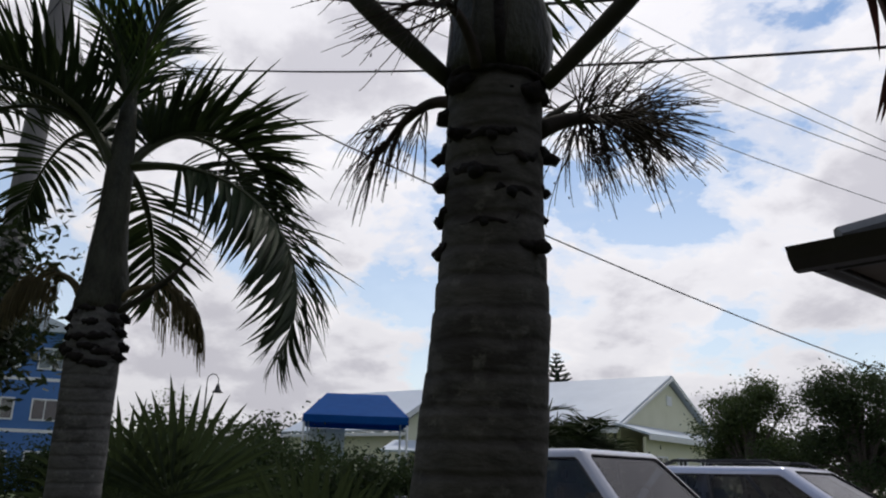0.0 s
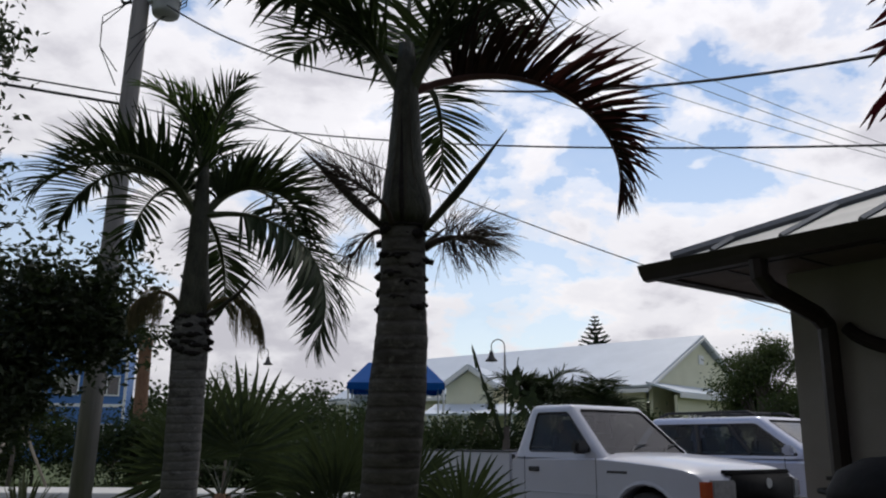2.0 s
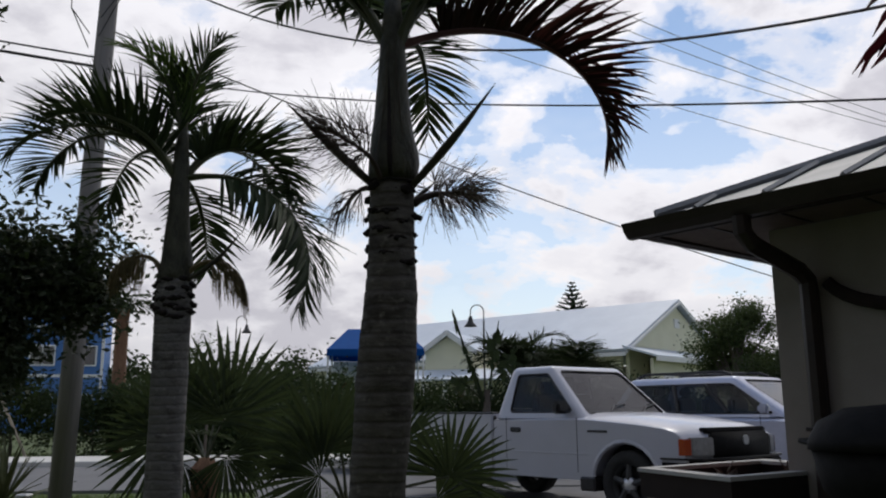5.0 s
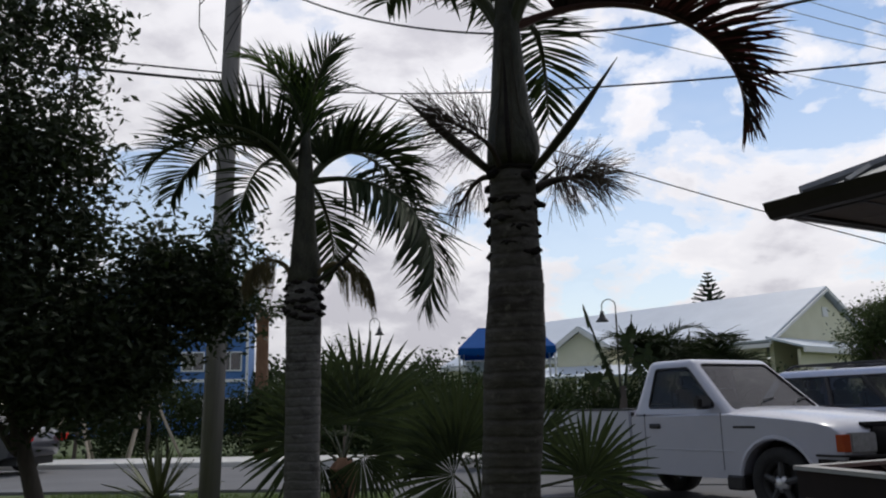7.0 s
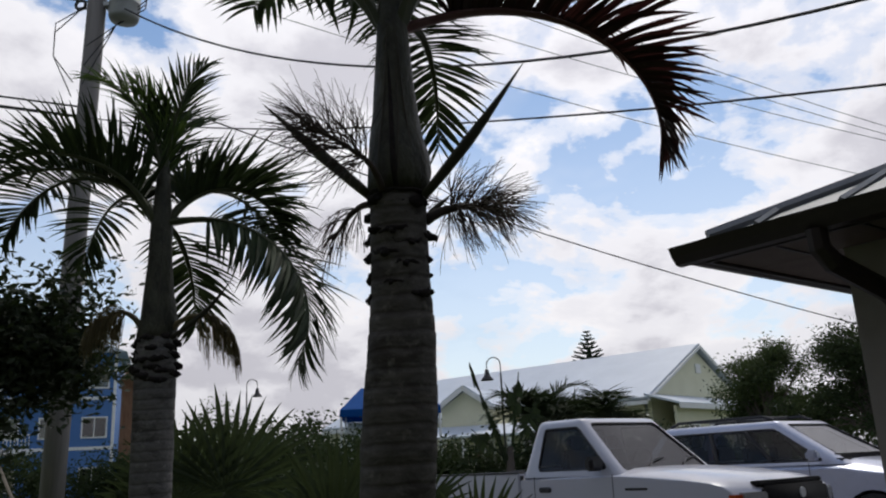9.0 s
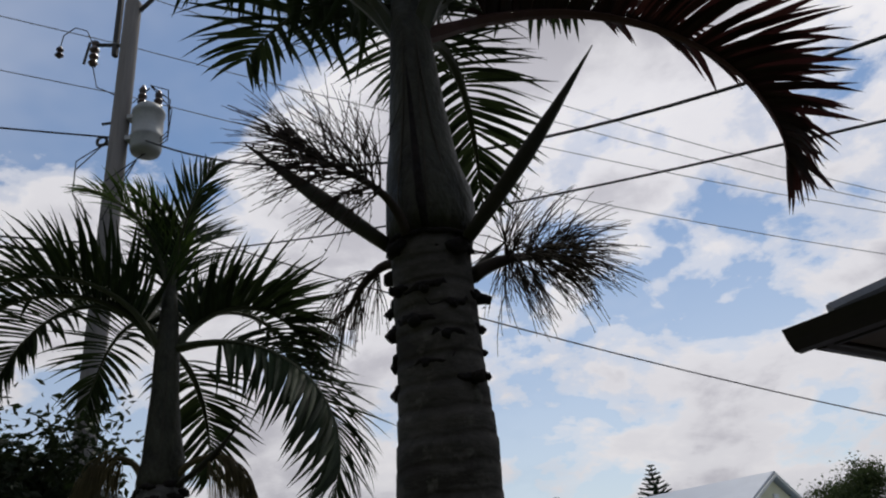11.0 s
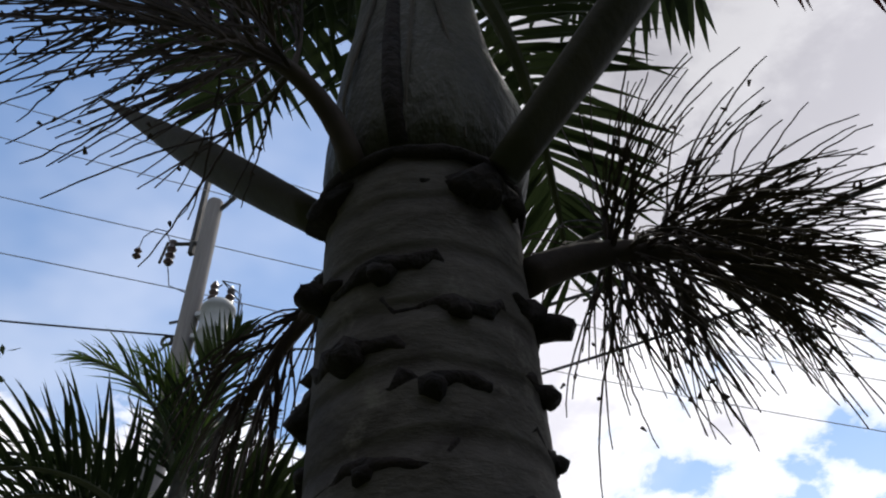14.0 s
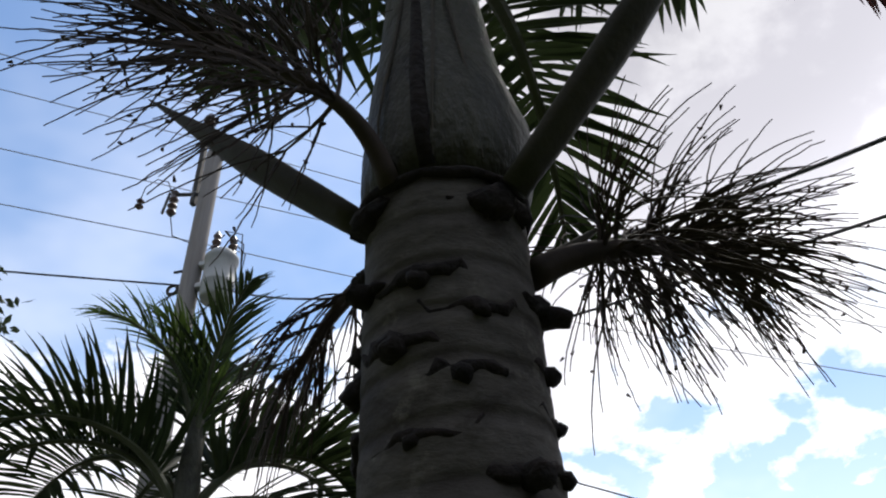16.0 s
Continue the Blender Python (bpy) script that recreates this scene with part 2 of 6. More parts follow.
M = dict(
    bark=ringed("palm_bark", (0.060, 0.054, 0.047), (0.135, 0.125, 0.112), (0.028, 0.023, 0.019), 0.052),
    bark_grey=ringed("palm_bark_grey", (0.11, 0.105, 0.10), (0.18, 0.172, 0.165), (0.05, 0.046, 0.043), 0.058),
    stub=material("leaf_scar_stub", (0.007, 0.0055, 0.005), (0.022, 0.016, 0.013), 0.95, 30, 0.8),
    sheath=material("crownshaft_green", (0.012, 0.012, 0.006), (0.070, 0.070, 0.045), 0.58, 13, 0.9, stretch=(1, 1, 0.5), spec=0.3, dist=0.016),
    sheath_edge=material("dry_sheath", (0.035, 0.03, 0.02), (0.075, 0.064, 0.044), 0.8, 14, 0.5, stretch=(1, 1, 0.3)),
    spathe=material("spathe_green_brown", (0.024, 0.024, 0.015), (0.048, 0.043, 0.026), 0.75, 10, 0.3),
    leaflet=material("palm_leaflet", (0.022, 0.034, 0.014), (0.042, 0.062, 0.024), 0.6, 9, 0.1, random=0.35, through_light=(0.026, 0.038, 0.014), spec=0.2),
    leaflet_red=material("palm_leaflet_reddish", (0.028, 0.018, 0.013), (0.045, 0.03, 0.02), 0.6, 9, 0.1, random=0.3, through_light=(0.05, 0.015, 0.015), spec=0.2),
    leaflet_young=material("palm_leaflet_young", (0.035, 0.062, 0.018), (0.075, 0.115, 0.032), 0.5, 9, 0.1, random=0.3, through_light=(0.08, 0.13, 0.025)),
    rachis=material("frond_rachis", (0.04, 0.048, 0.022), (0.07, 0.076, 0.034), 0.6, 12, 0.2),
    rachis_red=material("frond_rachis_red", (0.09, 0.04, 0.035), (0.13, 0.06, 0.05), 0.55, 12, 0.2),
    strand=material("flower_strand", (0.03, 0.022, 0.018), (0.065, 0.046, 0.034), 0.8, 14, 0.2, random=0.3),
    strand_old=material("flower_strand_straw", (0.12, 0.098, 0.05), (0.23, 0.185, 0.09), 0.8, 14, 0.2, random=0.3, through_light=(0.18, 0.14, 0.06)),
    fan=material("fan_palm_leaf", (0.024, 0.032, 0.019), (0.050, 0.062, 0.036), 0.85, 9, 0.15, random=0.3, through_light=(0.05, 0.07, 0.025), spec=0.05),
    maroon=material("maroon_leaf", (0.020, 0.008, 0.010), (0.045, 0.014, 0.018), 0.5, 12, 0.2, random=0.3, through_light=(0.06, 0.008, 0.012), spec=0.25),
    yucca=material("yucca_leaf", (0.075, 0.09, 0.038), (0.14, 0.15, 0.07), 0.5, 9, 0.15, random=0.3),
    oak=material("tree_leaf_dark", (0.038, 0.050, 0.032), (0.075, 0.088, 0.052), 0.5, 9, 0.1, random=0.4, through_light=(0.025, 0.04, 0.012), spec=0.15),
    bush=material("bush_leaf", (0.025, 0.04, 0.016), (0.055, 0.078, 0.03), 0.7, 6, 0.1, random=0.4, through_light=(0.04, 0.06, 0.02), spec=0.2),
    bush_mid=material("bush_leaf_mid", (0.04, 0.058, 0.023), (0.08, 0.108, 0.042), 0.7, 6, 0.1, random=0.45, through_light=(0.07, 0.1, 0.03), spec=0.2),
    bush_light=material("bush_leaf_light", (0.06, 0.085, 0.03), (0.11, 0.145, 0.055), 0.7, 6, 0.1, random=0.4, through_light=(0.1, 0.15, 0.04)),
    pine=material("conifer_needles", (0.02, 0.035, 0.022), (0.04, 0.06, 0.035), 0.7, 4, 0.1, random=0.3),
    wood_bark=material("tree_bark", (0.06, 0.05, 0.042), (0.12, 0.10, 0.085), 0.9, 14, 0.8, stretch=(1, 1, 0.2)),
    red_bark=material("palm_boots_red_brown", (0.16, 0.08, 0.05), (0.26, 0.15, 0.09), 0.9, 14, 0.8, stretch=(1, 1, 0.3)),
    pole=material("weathered_pole_wood", (0.17, 0.158, 0.152), (0.28, 0.26, 0.25), 0.85, 10, 0.5, stretch=(1, 1, 0.06)),
    steel=material("galvanised_steel", (0.40, 0.41, 0.42), (0.52, 0.53, 0.54), 0.5, 12, 0.1, metal=0.3),
    tank=material("transformer_grey_paint", (0.30, 0.31, 0.31), (0.42, 0.43, 0.43), 0.5, 9, 0.15),
    dark_metal=material("dark_metal", (0.025, 0.025, 0.025), (0.05, 0.048, 0.045), 0.55, 12, 0.1),
    porcelain=material("brown_porcelain", (0.05, 0.03, 0.025), (0.09, 0.06, 0.05), 0.3, 12, 0.0),
    cable=material("black_cable", (0.02, 0.02, 0.02), (0.04, 0.04, 0.04), 0.7, 20, 0.1),
    wire=material("bare_aluminium_wire", (0.22, 0.22, 0.23), (0.34, 0.34, 0.35), 0.6, 20, 0.1),
    roof_metal=material("standing_seam_metal", (0.17, 0.175, 0.18), (0.25, 0.255, 0.26), 0.6, 5, 0.1, metal=0.2),
    fascia=material("dark_brown_fascia", (0.018, 0.013, 0.011), (0.034, 0.024, 0.02), 0.45, 9, 0.15),
    soffit=material("brown_soffit_boards", (0.09, 0.065, 0.055), (0.13, 0.10, 0.085), 0.7, 9, 0.2),
    stucco=material("beige_stucco", (0.24, 0.22, 0.20), (0.31, 0.285, 0.26), 0.9, 4, 0.5, fine=120, dist=0.004),
    stucco_dark=material("brown_stucco", (0.013, 0.009, 0.0085), (0.027, 0.018, 0.016), 0.9, 4, 0.5, fine=120, dist=0.004),
    cap=material("painted_cap_stone", (0.36, 0.35, 0.34), (0.46, 0.45, 0.44), 0.8, 5, 0.3),
    mulch=material("red_mulch", (0.12, 0.035, 0.025), (0.24, 0.08, 0.06), 0.95, 30, 1.0, fine=90, dist=0.03),
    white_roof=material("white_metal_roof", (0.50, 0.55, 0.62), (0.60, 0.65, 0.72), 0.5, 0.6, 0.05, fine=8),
    yellow=material("pale_yellow_siding", (0.66, 0.64, 0.47), (0.74, 0.72, 0.55), 0.75, 1.0, 0.1, fine=20),
    white_trim=material("white_trim", (0.72, 0.72, 0.72), (0.8, 0.8, 0.8), 0.6, 3, 0.05),
    blue_wall=material("blue_siding", (0.06, 0.16, 0.40), (0.09, 0.20, 0.47), 0.7, 1.0, 0.1, fine=20),
    tarp=material("blue_tarp", (0.004, 0.075, 0.30), (0.008, 0.10, 0.38), 0.8, 4, 0.2, through_light=(0.004, 0.10, 0.36), spec=0.15),
    asphalt=material("old_asphalt", (0.11, 0.11, 0.114), (0.16, 0.16, 0.165), 0.9, 0.7, 0.3, fine=160, dist=0.005),
    concrete=material("pale_concrete", (0.50, 0.49, 0.46), (0.60, 0.59, 0.56), 0.9, 1.2, 0.3, fine=120, dist=0.004),
    grass_soil=material("lawn_soil", (0.05, 0.072, 0.024), (0.09, 0.115, 0.042), 0.95, 1.5, 0.6, fine=60, dist=0.02),
    grass=material("grass_blade", (0.06, 0.10, 0.026), (0.11, 0.155, 0.045), 0.6, 3, 0.0, random=0.3, through_light=(0.15, 0.22, 0.05)),
    truck=material("white_car_paint", (0.43, 0.435, 0.49), (0.47, 0.475, 0.53), 0.3, 2, 0.02, coat=0.6),
    silver=material("silver_car_paint", (0.42, 0.44, 0.54), (0.47, 0.49, 0.58), 0.3, 2, 0.02, metal=0.4, coat=0.6),
    sedan=material("dark_grey_car_paint", (0.05, 0.05, 0.065), (0.07, 0.07, 0.085), 0.3, 2, 0.02, metal=0.3, coat=0.6),
    rubber=material("tyre_rubber", (0.018, 0.018, 0.018), (0.035, 0.035, 0.035), 0.85, 20, 0.3),
    alloy=material("alloy_rim", (0.5, 0.5, 0.51), (0.62, 0.62, 0.63), 0.35, 8, 0.05, metal=0.8),
    rim_dim=material("dull_steel_rim", (0.03, 0.03, 0.03), (0.07, 0.07, 0.07), 0.6, 12, 0.1),
    matte_black=material("matte_black", (0.006, 0.006, 0.006), (0.014, 0.013, 0.013), 0.8, 20, 0.2, spec=0.2),
    plastic=material("black_plastic", (0.014, 0.013, 0.014), (0.03, 0.028, 0.028), 0.5, 20, 0.1),
    amber=material("amber_lens", (0.30, 0.045, 0.012), (0.40, 0.07, 0.016), 0.2, 10, 0.0),
    lamp_lens=material("clear_lamp_lens", (0.20, 0.20, 0.20), (0.34, 0.34, 0.34), 0.15, 16, 0.1),
    tail=material("red_lens", (0.5, 0.02, 0.02), (0.6, 0.03, 0.03), 0.2, 10, 0.0),
    cabin=material("dark_cabin_interior", (0.012, 0.011, 0.011), (0.03, 0.027, 0.025), 0.9, 5, 0.2),
    seat=material("grey_car_interior", (0.07, 0.065, 0.06), (0.11, 0.10, 0.09), 0.9, 8, 0.2),
    stake=material("pale_timber_stake", (0.32, 0.27, 0.21), (0.43, 0.37, 0.29), 0.85, 12, 0.4),
    tiki=material("red_brown_carving", (0.18, 0.06, 0.03), (0.26, 0.10, 0.05), 0.8, 12, 0.4),
)


def glass(name, tint, fac, shine=0.9):
    """Dark window glass: partly clear, with a clean reflection."""
    m = bpy.data.materials.new(name)
    m.use_nodes = True
    n = Nodes(m.node_tree)
    clear = n.add("ShaderNodeBsdfTransparent", Color=(*tint, 1))
    gloss = n.add("ShaderNodeBsdfGlossy", Color=(shine, shine, shine * 1.03, 1), Roughness=0.03)
    f = n.add("ShaderNodeLayerWeight", Blend=0.5).outputs["Facing"]
    mx = n.add("ShaderNodeMixShader", Fac=n.math("MULTIPLY_ADD", n.math("POWER", f, 5.0), 0.9, fac + 0.04))
    n.put(mx.inputs[1], clear.outputs[0])
    n.put(mx.inputs[2], gloss.outputs[0])
    n.add("ShaderNodeOutputMaterial", Surface=mx.outputs[0])
    return m


M["tinted"] = glass("tinted_car_glass", (0.42, 0.42, 0.41), 0.0, 0.75)
M["screen"] = glass("windscreen_glass", (0.20, 0.24, 0.25), 0.02, 0.85)
M["pane"] = glass("window_pane", (0.30, 0.32, 0.34), 0.08)


# ---- building blocks ----
GZ = 0.1  # level of the ground


def mesh_of(bm, name, mat, smooth=False):
    me = bpy.data.meshes.new(name)
    bmesh.ops.recalc_face_normals(bm, faces=bm.faces[:])
    bm.to_mesh(me)
    bm.free()
    me.materials.append(mat)
    if smooth:
        me.shade_smooth()
    return me


def part(name, bm, mat, parent, label="", smooth=False, kind=""):
    """Links a bmesh as one mesh object under a thing or a part."""
    ob = new(name, mesh_of(bm, name, mat, smooth))
    ob.parent = parent
    return tagged(ob, label=label, kind=kind)


def raw(name, verts, faces, mat, parent=None, label="", kind="", smooth=False):
    """Links a mesh made from vertices and faces."""
    me = bpy.data.meshes.new(name)
    me.from_pydata([tuple(map(float, v)) for v in verts], [], faces)
    me.materials.append(mat)
    if smooth:
        me.shade_smooth()
    ob = new(name, me)
    ob.parent = parent
    return tagged(ob, label=label, kind=kind)


def thing(name, label, category, m=None, group="", kind=""):
    ob = new(name)
    ob.empty_display_size = 0.2
    if m is not None:
        ob.matrix_world = m
    return tagged(ob, label, category, group, kind)


def box(x0, x1, y0, y1, z0, z1, bevel=0.0, bm=None, segs=1):
    own = bmesh.new()
    bmesh.ops.create_cube(own, size=1, matrix=Matrix.Translation(((x0 + x1) / 2, (y0 + y1) / 2, (z0 + z1) / 2)) @ Matrix.Diagonal((x1 - x0, y1 - y0, z1 - z0, 1)))
    if bevel:
        bmesh.ops.bevel(own, geom=own.edges[:], offset=bevel, segments=segs, affect="EDGES")
    if bm is None:
        return own
    join(bm, own)
    return bm


def join(bm, other):
    me = bpy.data.meshes.new("tmp")
    other.to_mesh(me)
    other.free()
    bm.from_mesh(me)
    bpy.data.meshes.remove(me)
    return bm


def tube(pts, radii, n=8, bm=None, flat=1.0, cap=True):
    """A round tube along points; flat squeezes it across its second axis."""
    bm = bm or bmesh.new()
    pts = [Vector(p) for p in pts]
    if isinstance(radii, (int, float)):
        radii = [radii] * len(pts)
    rings, side = [], None
    for i, p in enumerate(pts):
        t = (pts[min(i + 1, len(pts) - 1)] - pts[max(i - 1, 0)]).normalized()
        if side is None:
            side = t.orthogonal().normalized() if abs(t.z) > 0.95 else t.cross(Vector((0, 0, 1))).normalized()
        side = (side - t * side.dot(t)).normalized()
        up = side.cross(t)
        rings.append([bm.verts.new(p + (side * math.cos(a) + up * math.sin(a) * flat) * radii[i]) for a in (2 * math.pi * k / n for k in range(n))])
    for a, b in zip(rings, rings[1:]):
        for k in range(n):
            bm.faces.new((a[k], a[(k + 1) % n], b[(k + 1) % n], b[k]))
    if cap and n > 2:
        bm.faces.new(rings[0][::-1])
        bm.faces.new(rings[-1])
    return bm


def lathe(profile, n=24, wobble=0.0, seed=0, centre=None):
    """A body of revolution about z from (radius, z) pairs, slightly uneven."""
    bm = bmesh.new()
    rings = []
    for r, z in profile:
        c = centre(z) if centre else (0, 0)
        ring = []
        for k in range(n):
            a = 2 * math.pi * k / n
            rr = r * (1 + wobble * noise.noise((math.cos(a) * 1.6 + seed, math.sin(a) * 1.6, z * 9)))
            ring.append(bm.verts.new((c[0] + rr * math.cos(a), c[1] + rr * math.sin(a), z)))
        rings.append(ring)
    for a, b in zip(rings, rings[1:]):
        for k in range(n):
            bm.faces.new((a[k], a[(k + 1) % n], b[(k + 1) % n], b[k]))
    bm.faces.new(rings[0][::-1])
    bm.faces.new(rings[-1])
    return bm


def prism(outline, y0, y1, bevel=0.0, segs=2):
    """An outline in x and z, drawn out along y."""
    bm = bmesh.new()
    a = [bm.verts.new((x, y0, z)) for x, z in outline]
    b = [bm.verts.new((x, y1, z)) for x, z in outline]
    bm.faces.new(a)
    bm.faces.new(b[::-1])
    for k in range(len(a)):
        bm.faces.new((a[k], b[k], b[(k + 1) % len(a)], a[(k + 1) % len(a)]))
    if bevel:
        rim = [e for e in bm.edges if len({round(v.co.y, 5) for v in e.verts}) == 1]
        bmesh.ops.bevel(bm, geom=rim, offset=bevel, segments=segs, affect="EDGES", clamp_overlap=True)
    return bm


def panel(points, thick=0.02):
    """A flat panel through the given corners, thickened along its normal."""
    bm = bmesh.new()
    p = [Vector(q) for q in points]
    nrm = (p[1] - p[0]).cross(p[-1] - p[0]).normalized() * thick
    a = [bm.verts.new(q) for q in p]
    b = [bm.verts.new(q + nrm) for q in p]
    bm.faces.new(a[::-1])
    bm.faces.new(b)
    for k in range(len(a)):
        bm.faces.new((a[k], a[(k + 1) % len(a)], b[(k + 1) % len(a)], b[k]))
    return bm


# ---- ground, road ----
def ground():
    rng = np.random.default_rng(3)
    bm = bmesh.new()
    xs = sorted({*np.linspace(-40, 40, 41).tolist(), -3000, -900, -200, 200, 900, 3000})
    ys = sorted({*np.linspace(-20, 60, 41).tolist(), -3000, -900, -100, 120, 400, 1200, 4000})
    grid = [[bm.verts.new((x, y, GZ - 0.03 + 0.02 * noise.noise((x * 0.3, y * 0.3, 0)))) for x in xs] for y in ys]
    for j in range(len(ys) - 1):
        for i in range(len(xs) - 1):
            bm.faces.new((grid[j][i], grid[j][i + 1], grid[j + 1][i + 1], grid[j + 1][i]))
    tagged(part("ground", bm, M["grass_soil"], None), "mown green lawn and verge round the road", "ground", kind="structure")


ROAD_TURN = 5.0


def road_pose():
    return pose(-6, 13.4, 0, 0, 0, ROAD_TURN)


def road():
    bm = box(-120, 120, 0, 5.6, GZ - 0.2, GZ + 0.02)
    ob = tagged(part("road", bm, M["asphalt"], None), "worn grey asphalt street", "road", kind="structure")
    ob.matrix_world = road_pose()
    bm = box(-120, 120, 5.6, 7.8, GZ - 0.2, GZ + 0.14, 0.02)
    ob = tagged(part("pavement", bm, M["concrete"], None), "pale concrete kerb and pavement along the street", "pavement", kind="structure")
    ob.matrix_world = road_pose()
    bm = bmesh.new()
    bm.faces.new([bm.verts.new(v) for v in ((-0.9, 5.0, GZ + 0.012), (14, 5.0, GZ + 0.012), (14, 14.6, GZ + 0.012), (-3.2, 13.7, GZ + 0.012))])
    tagged(part("driveway", bm, M["asphalt"], None), "grey asphalt parking apron joining the street", "driveway", kind="structure")


def grass_blades():
    rng = np.random.default_rng(5)
    verts, faces = [], []

    def sow(count, x0, x1, y0, y1, h):
        for _ in range(count):
            x, y = rng.uniform(x0, x1), rng.uniform(y0, y1)
            a, l = rng.uniform(0, 6.28), rng.uniform(0.5, 1.0) * h
            dx, dy, k = math.cos(a) * 0.006, math.sin(a) * 0.006, len(verts)
            lx, ly = rng.normal(0, 0.35, 2) * l
            verts.extend(((x - dx, y - dy, GZ - 0.03), (x + dx, y + dy, GZ - 0.03), (x + lx, y + ly, GZ - 0.03 + l)))
            faces.append((k, k + 1, k + 2))

    sow(16000, -8.5, -1.0, 8.0, 13.0, 0.10)
    sow(9000, -22, -2, 21.5, 25.0, 0.14)
    raw("grass", verts, faces, M["grass"], kind="stuff")
    tagged(bpy.data.objects["grass"], "short green grass blades on the verge", "grass", kind="stuff")


ground()
road()
grass_blades()


# ---- the near house with its hipped metal roof ----
HOUSE = pose(1.857, 5.40, 0, 0, 0, -48)


def near_house():
    h = thing("house", "single-storey stucco house with a brown-edged metal roof", "house", HOUSE)
    wall = box(0.045, 7.0, 0.0, 0.2, GZ, 2.22)
    part("wall", wall, M["stucco"], h, "beige stucco wall in shade")
    part("wall", box(0.045, 0.245, 0.2, 8.0, GZ, 2.22), M["stucco"], h, "beige stucco wall in shade")
    o, zt, pitch = -0.40, 2.29, math.tan(radians(23))
    part("soffit", box(o, 7.5, o, -0.005, 2.222, 2.237), M["soffit"], h, "brown boarded soffit")
    part("soffit", box(o, 0.04, 0.0, 8.5, 2.222, 2.237), M["soffit"], h, "brown boarded soffit")
    for k in range(18):
        part("soffit_batten", box(o + 0.4 * k + 0.3, o + 0.4 * k + 0.315, o + 0.02, -0.03, 2.215, 2.2215), M["fascia"], h)
    part("fascia", box(o - 0.02, 7.5, o - 0.02, o, 2.205, zt, 0.004), M["fascia"], h, "dark brown fascia board")
    part("fascia", box(o - 0.02, o, o + 0.001, 8.5, 2.205, zt, 0.004), M["fascia"], h, "dark brown fascia board")
    # gutters: half-open troughs on both eaves
    trough = [(0, 0.0), (0.0, -0.065), (-0.03, -0.085), (-0.07, -0.08), (-0.10, -0.045), (-0.12, 0.0), (-0.11, 0.0), (-0.09, -0.04), (-0.065, -0.07), (-0.03, -0.073), (-0.012, -0.06), (-0.012, 0.0)]
    bm = bmesh.new()
    for x0, x1 in ((o - 0.135, 7.5),):
        a = [bm.verts.new((x0, o - 0.022 + y, zt + z)) for y, z in trough]
        b = [bm.verts.new((x1, o - 0.022 + y, zt + z)) for y, z in trough]
        bm.faces.new(a)
        bm.faces.new(b[::-1])
        for k in range(len(a)):
            bm.faces.new((a[k], b[k], b[(k + 1) % len(a)], a[(k + 1) % len(a)]))
    part("gutter", bm, M["fascia"], h, "dark brown metal gutter")
    bm = bmesh.new()
    a = [bm.verts.new((o - 0.022 + y, o - 0.02, zt + z)) for y, z in trough]
    b = [bm.verts.new((o - 0.022 + y, 8.5, zt + z)) for y, z in trough]
    bm.faces.new(a)
    bm.faces.new(b[::-1])
    for k in range(len(a)):
        bm.faces.new((a[k], b[k], b[(k + 1) % len(a)], a[(k + 1) % len(a)]))
    part("gutter", bm, M["fascia"], h, "dark brown metal gutter")
    # hipped roof planes with standing seams
    d = 4.0
    c0, cx, cy, top = Vector((o, o, zt)), Vector((7.5, o, zt)), Vector((o, 8.5, zt)), zt + d * pitch
    part("roof", panel([c0, cx, (7.5, o + d, top), (o + d, o + d, top)], 0.03), M["roof_metal"], h, "grey standing-seam metal roof")
    part("roof", panel([c0, (o + d, o + d, top), (o + d, 8.5, top), cy], 0.03), M["roof_metal"], h, "grey standing-seam metal roof")
    bm = tube([(o, o, zt + 0.045), (o + d, o + d, top + 0.045)], 0.035, 6)
    part("hip_cap", bm, M["roof_metal"], h)
    for k in range(18):
        x = o + 0.25 + 0.4 * k
        run = min(d, x - o)
        a, b = Vector((x, o + 0.01, zt + 0.045)), Vector((x, o + run - 0.02, zt + 0.045 + run * pitch))
        part("roof_seam", tube([a, b], 0.016, 4), M["roof_metal"], h)
    # downspout from the gutter back to the wall
    pts = [(0.17, o - 0.08, 2.215), (0.17, o - 0.075, 2.13), (0.19, o - 0.03, 2.07), (0.26, -0.13, 1.96), (0.275, -0.075, 1.91), (0.275, -0.066, 1.84), (0.275, -0.066, GZ + 0.1)]
    part("downspout", tube(pts, 0.047, 8, flat=0.85), M["fascia"], h, "dark brown metal downspout")
    for z in (1.15,):
        part("strap", box(0.215, 0.335, -0.118, -0.004, z, z + 0.02, 0.004), M["fascia"], h)
    # brown arched moulding on the wall
    arc = [(0.82 + 0.5 * math.cos(a), -0.025, 1.98 - 0.24 * math.sin(a)) for a in np.linspace(0.35, math.pi - 0.35, 14)]
    part("arch_moulding", tube(arc, 0.034, 8), M["stucco_dark"], h, "red-brown curved wall moulding")
    return h


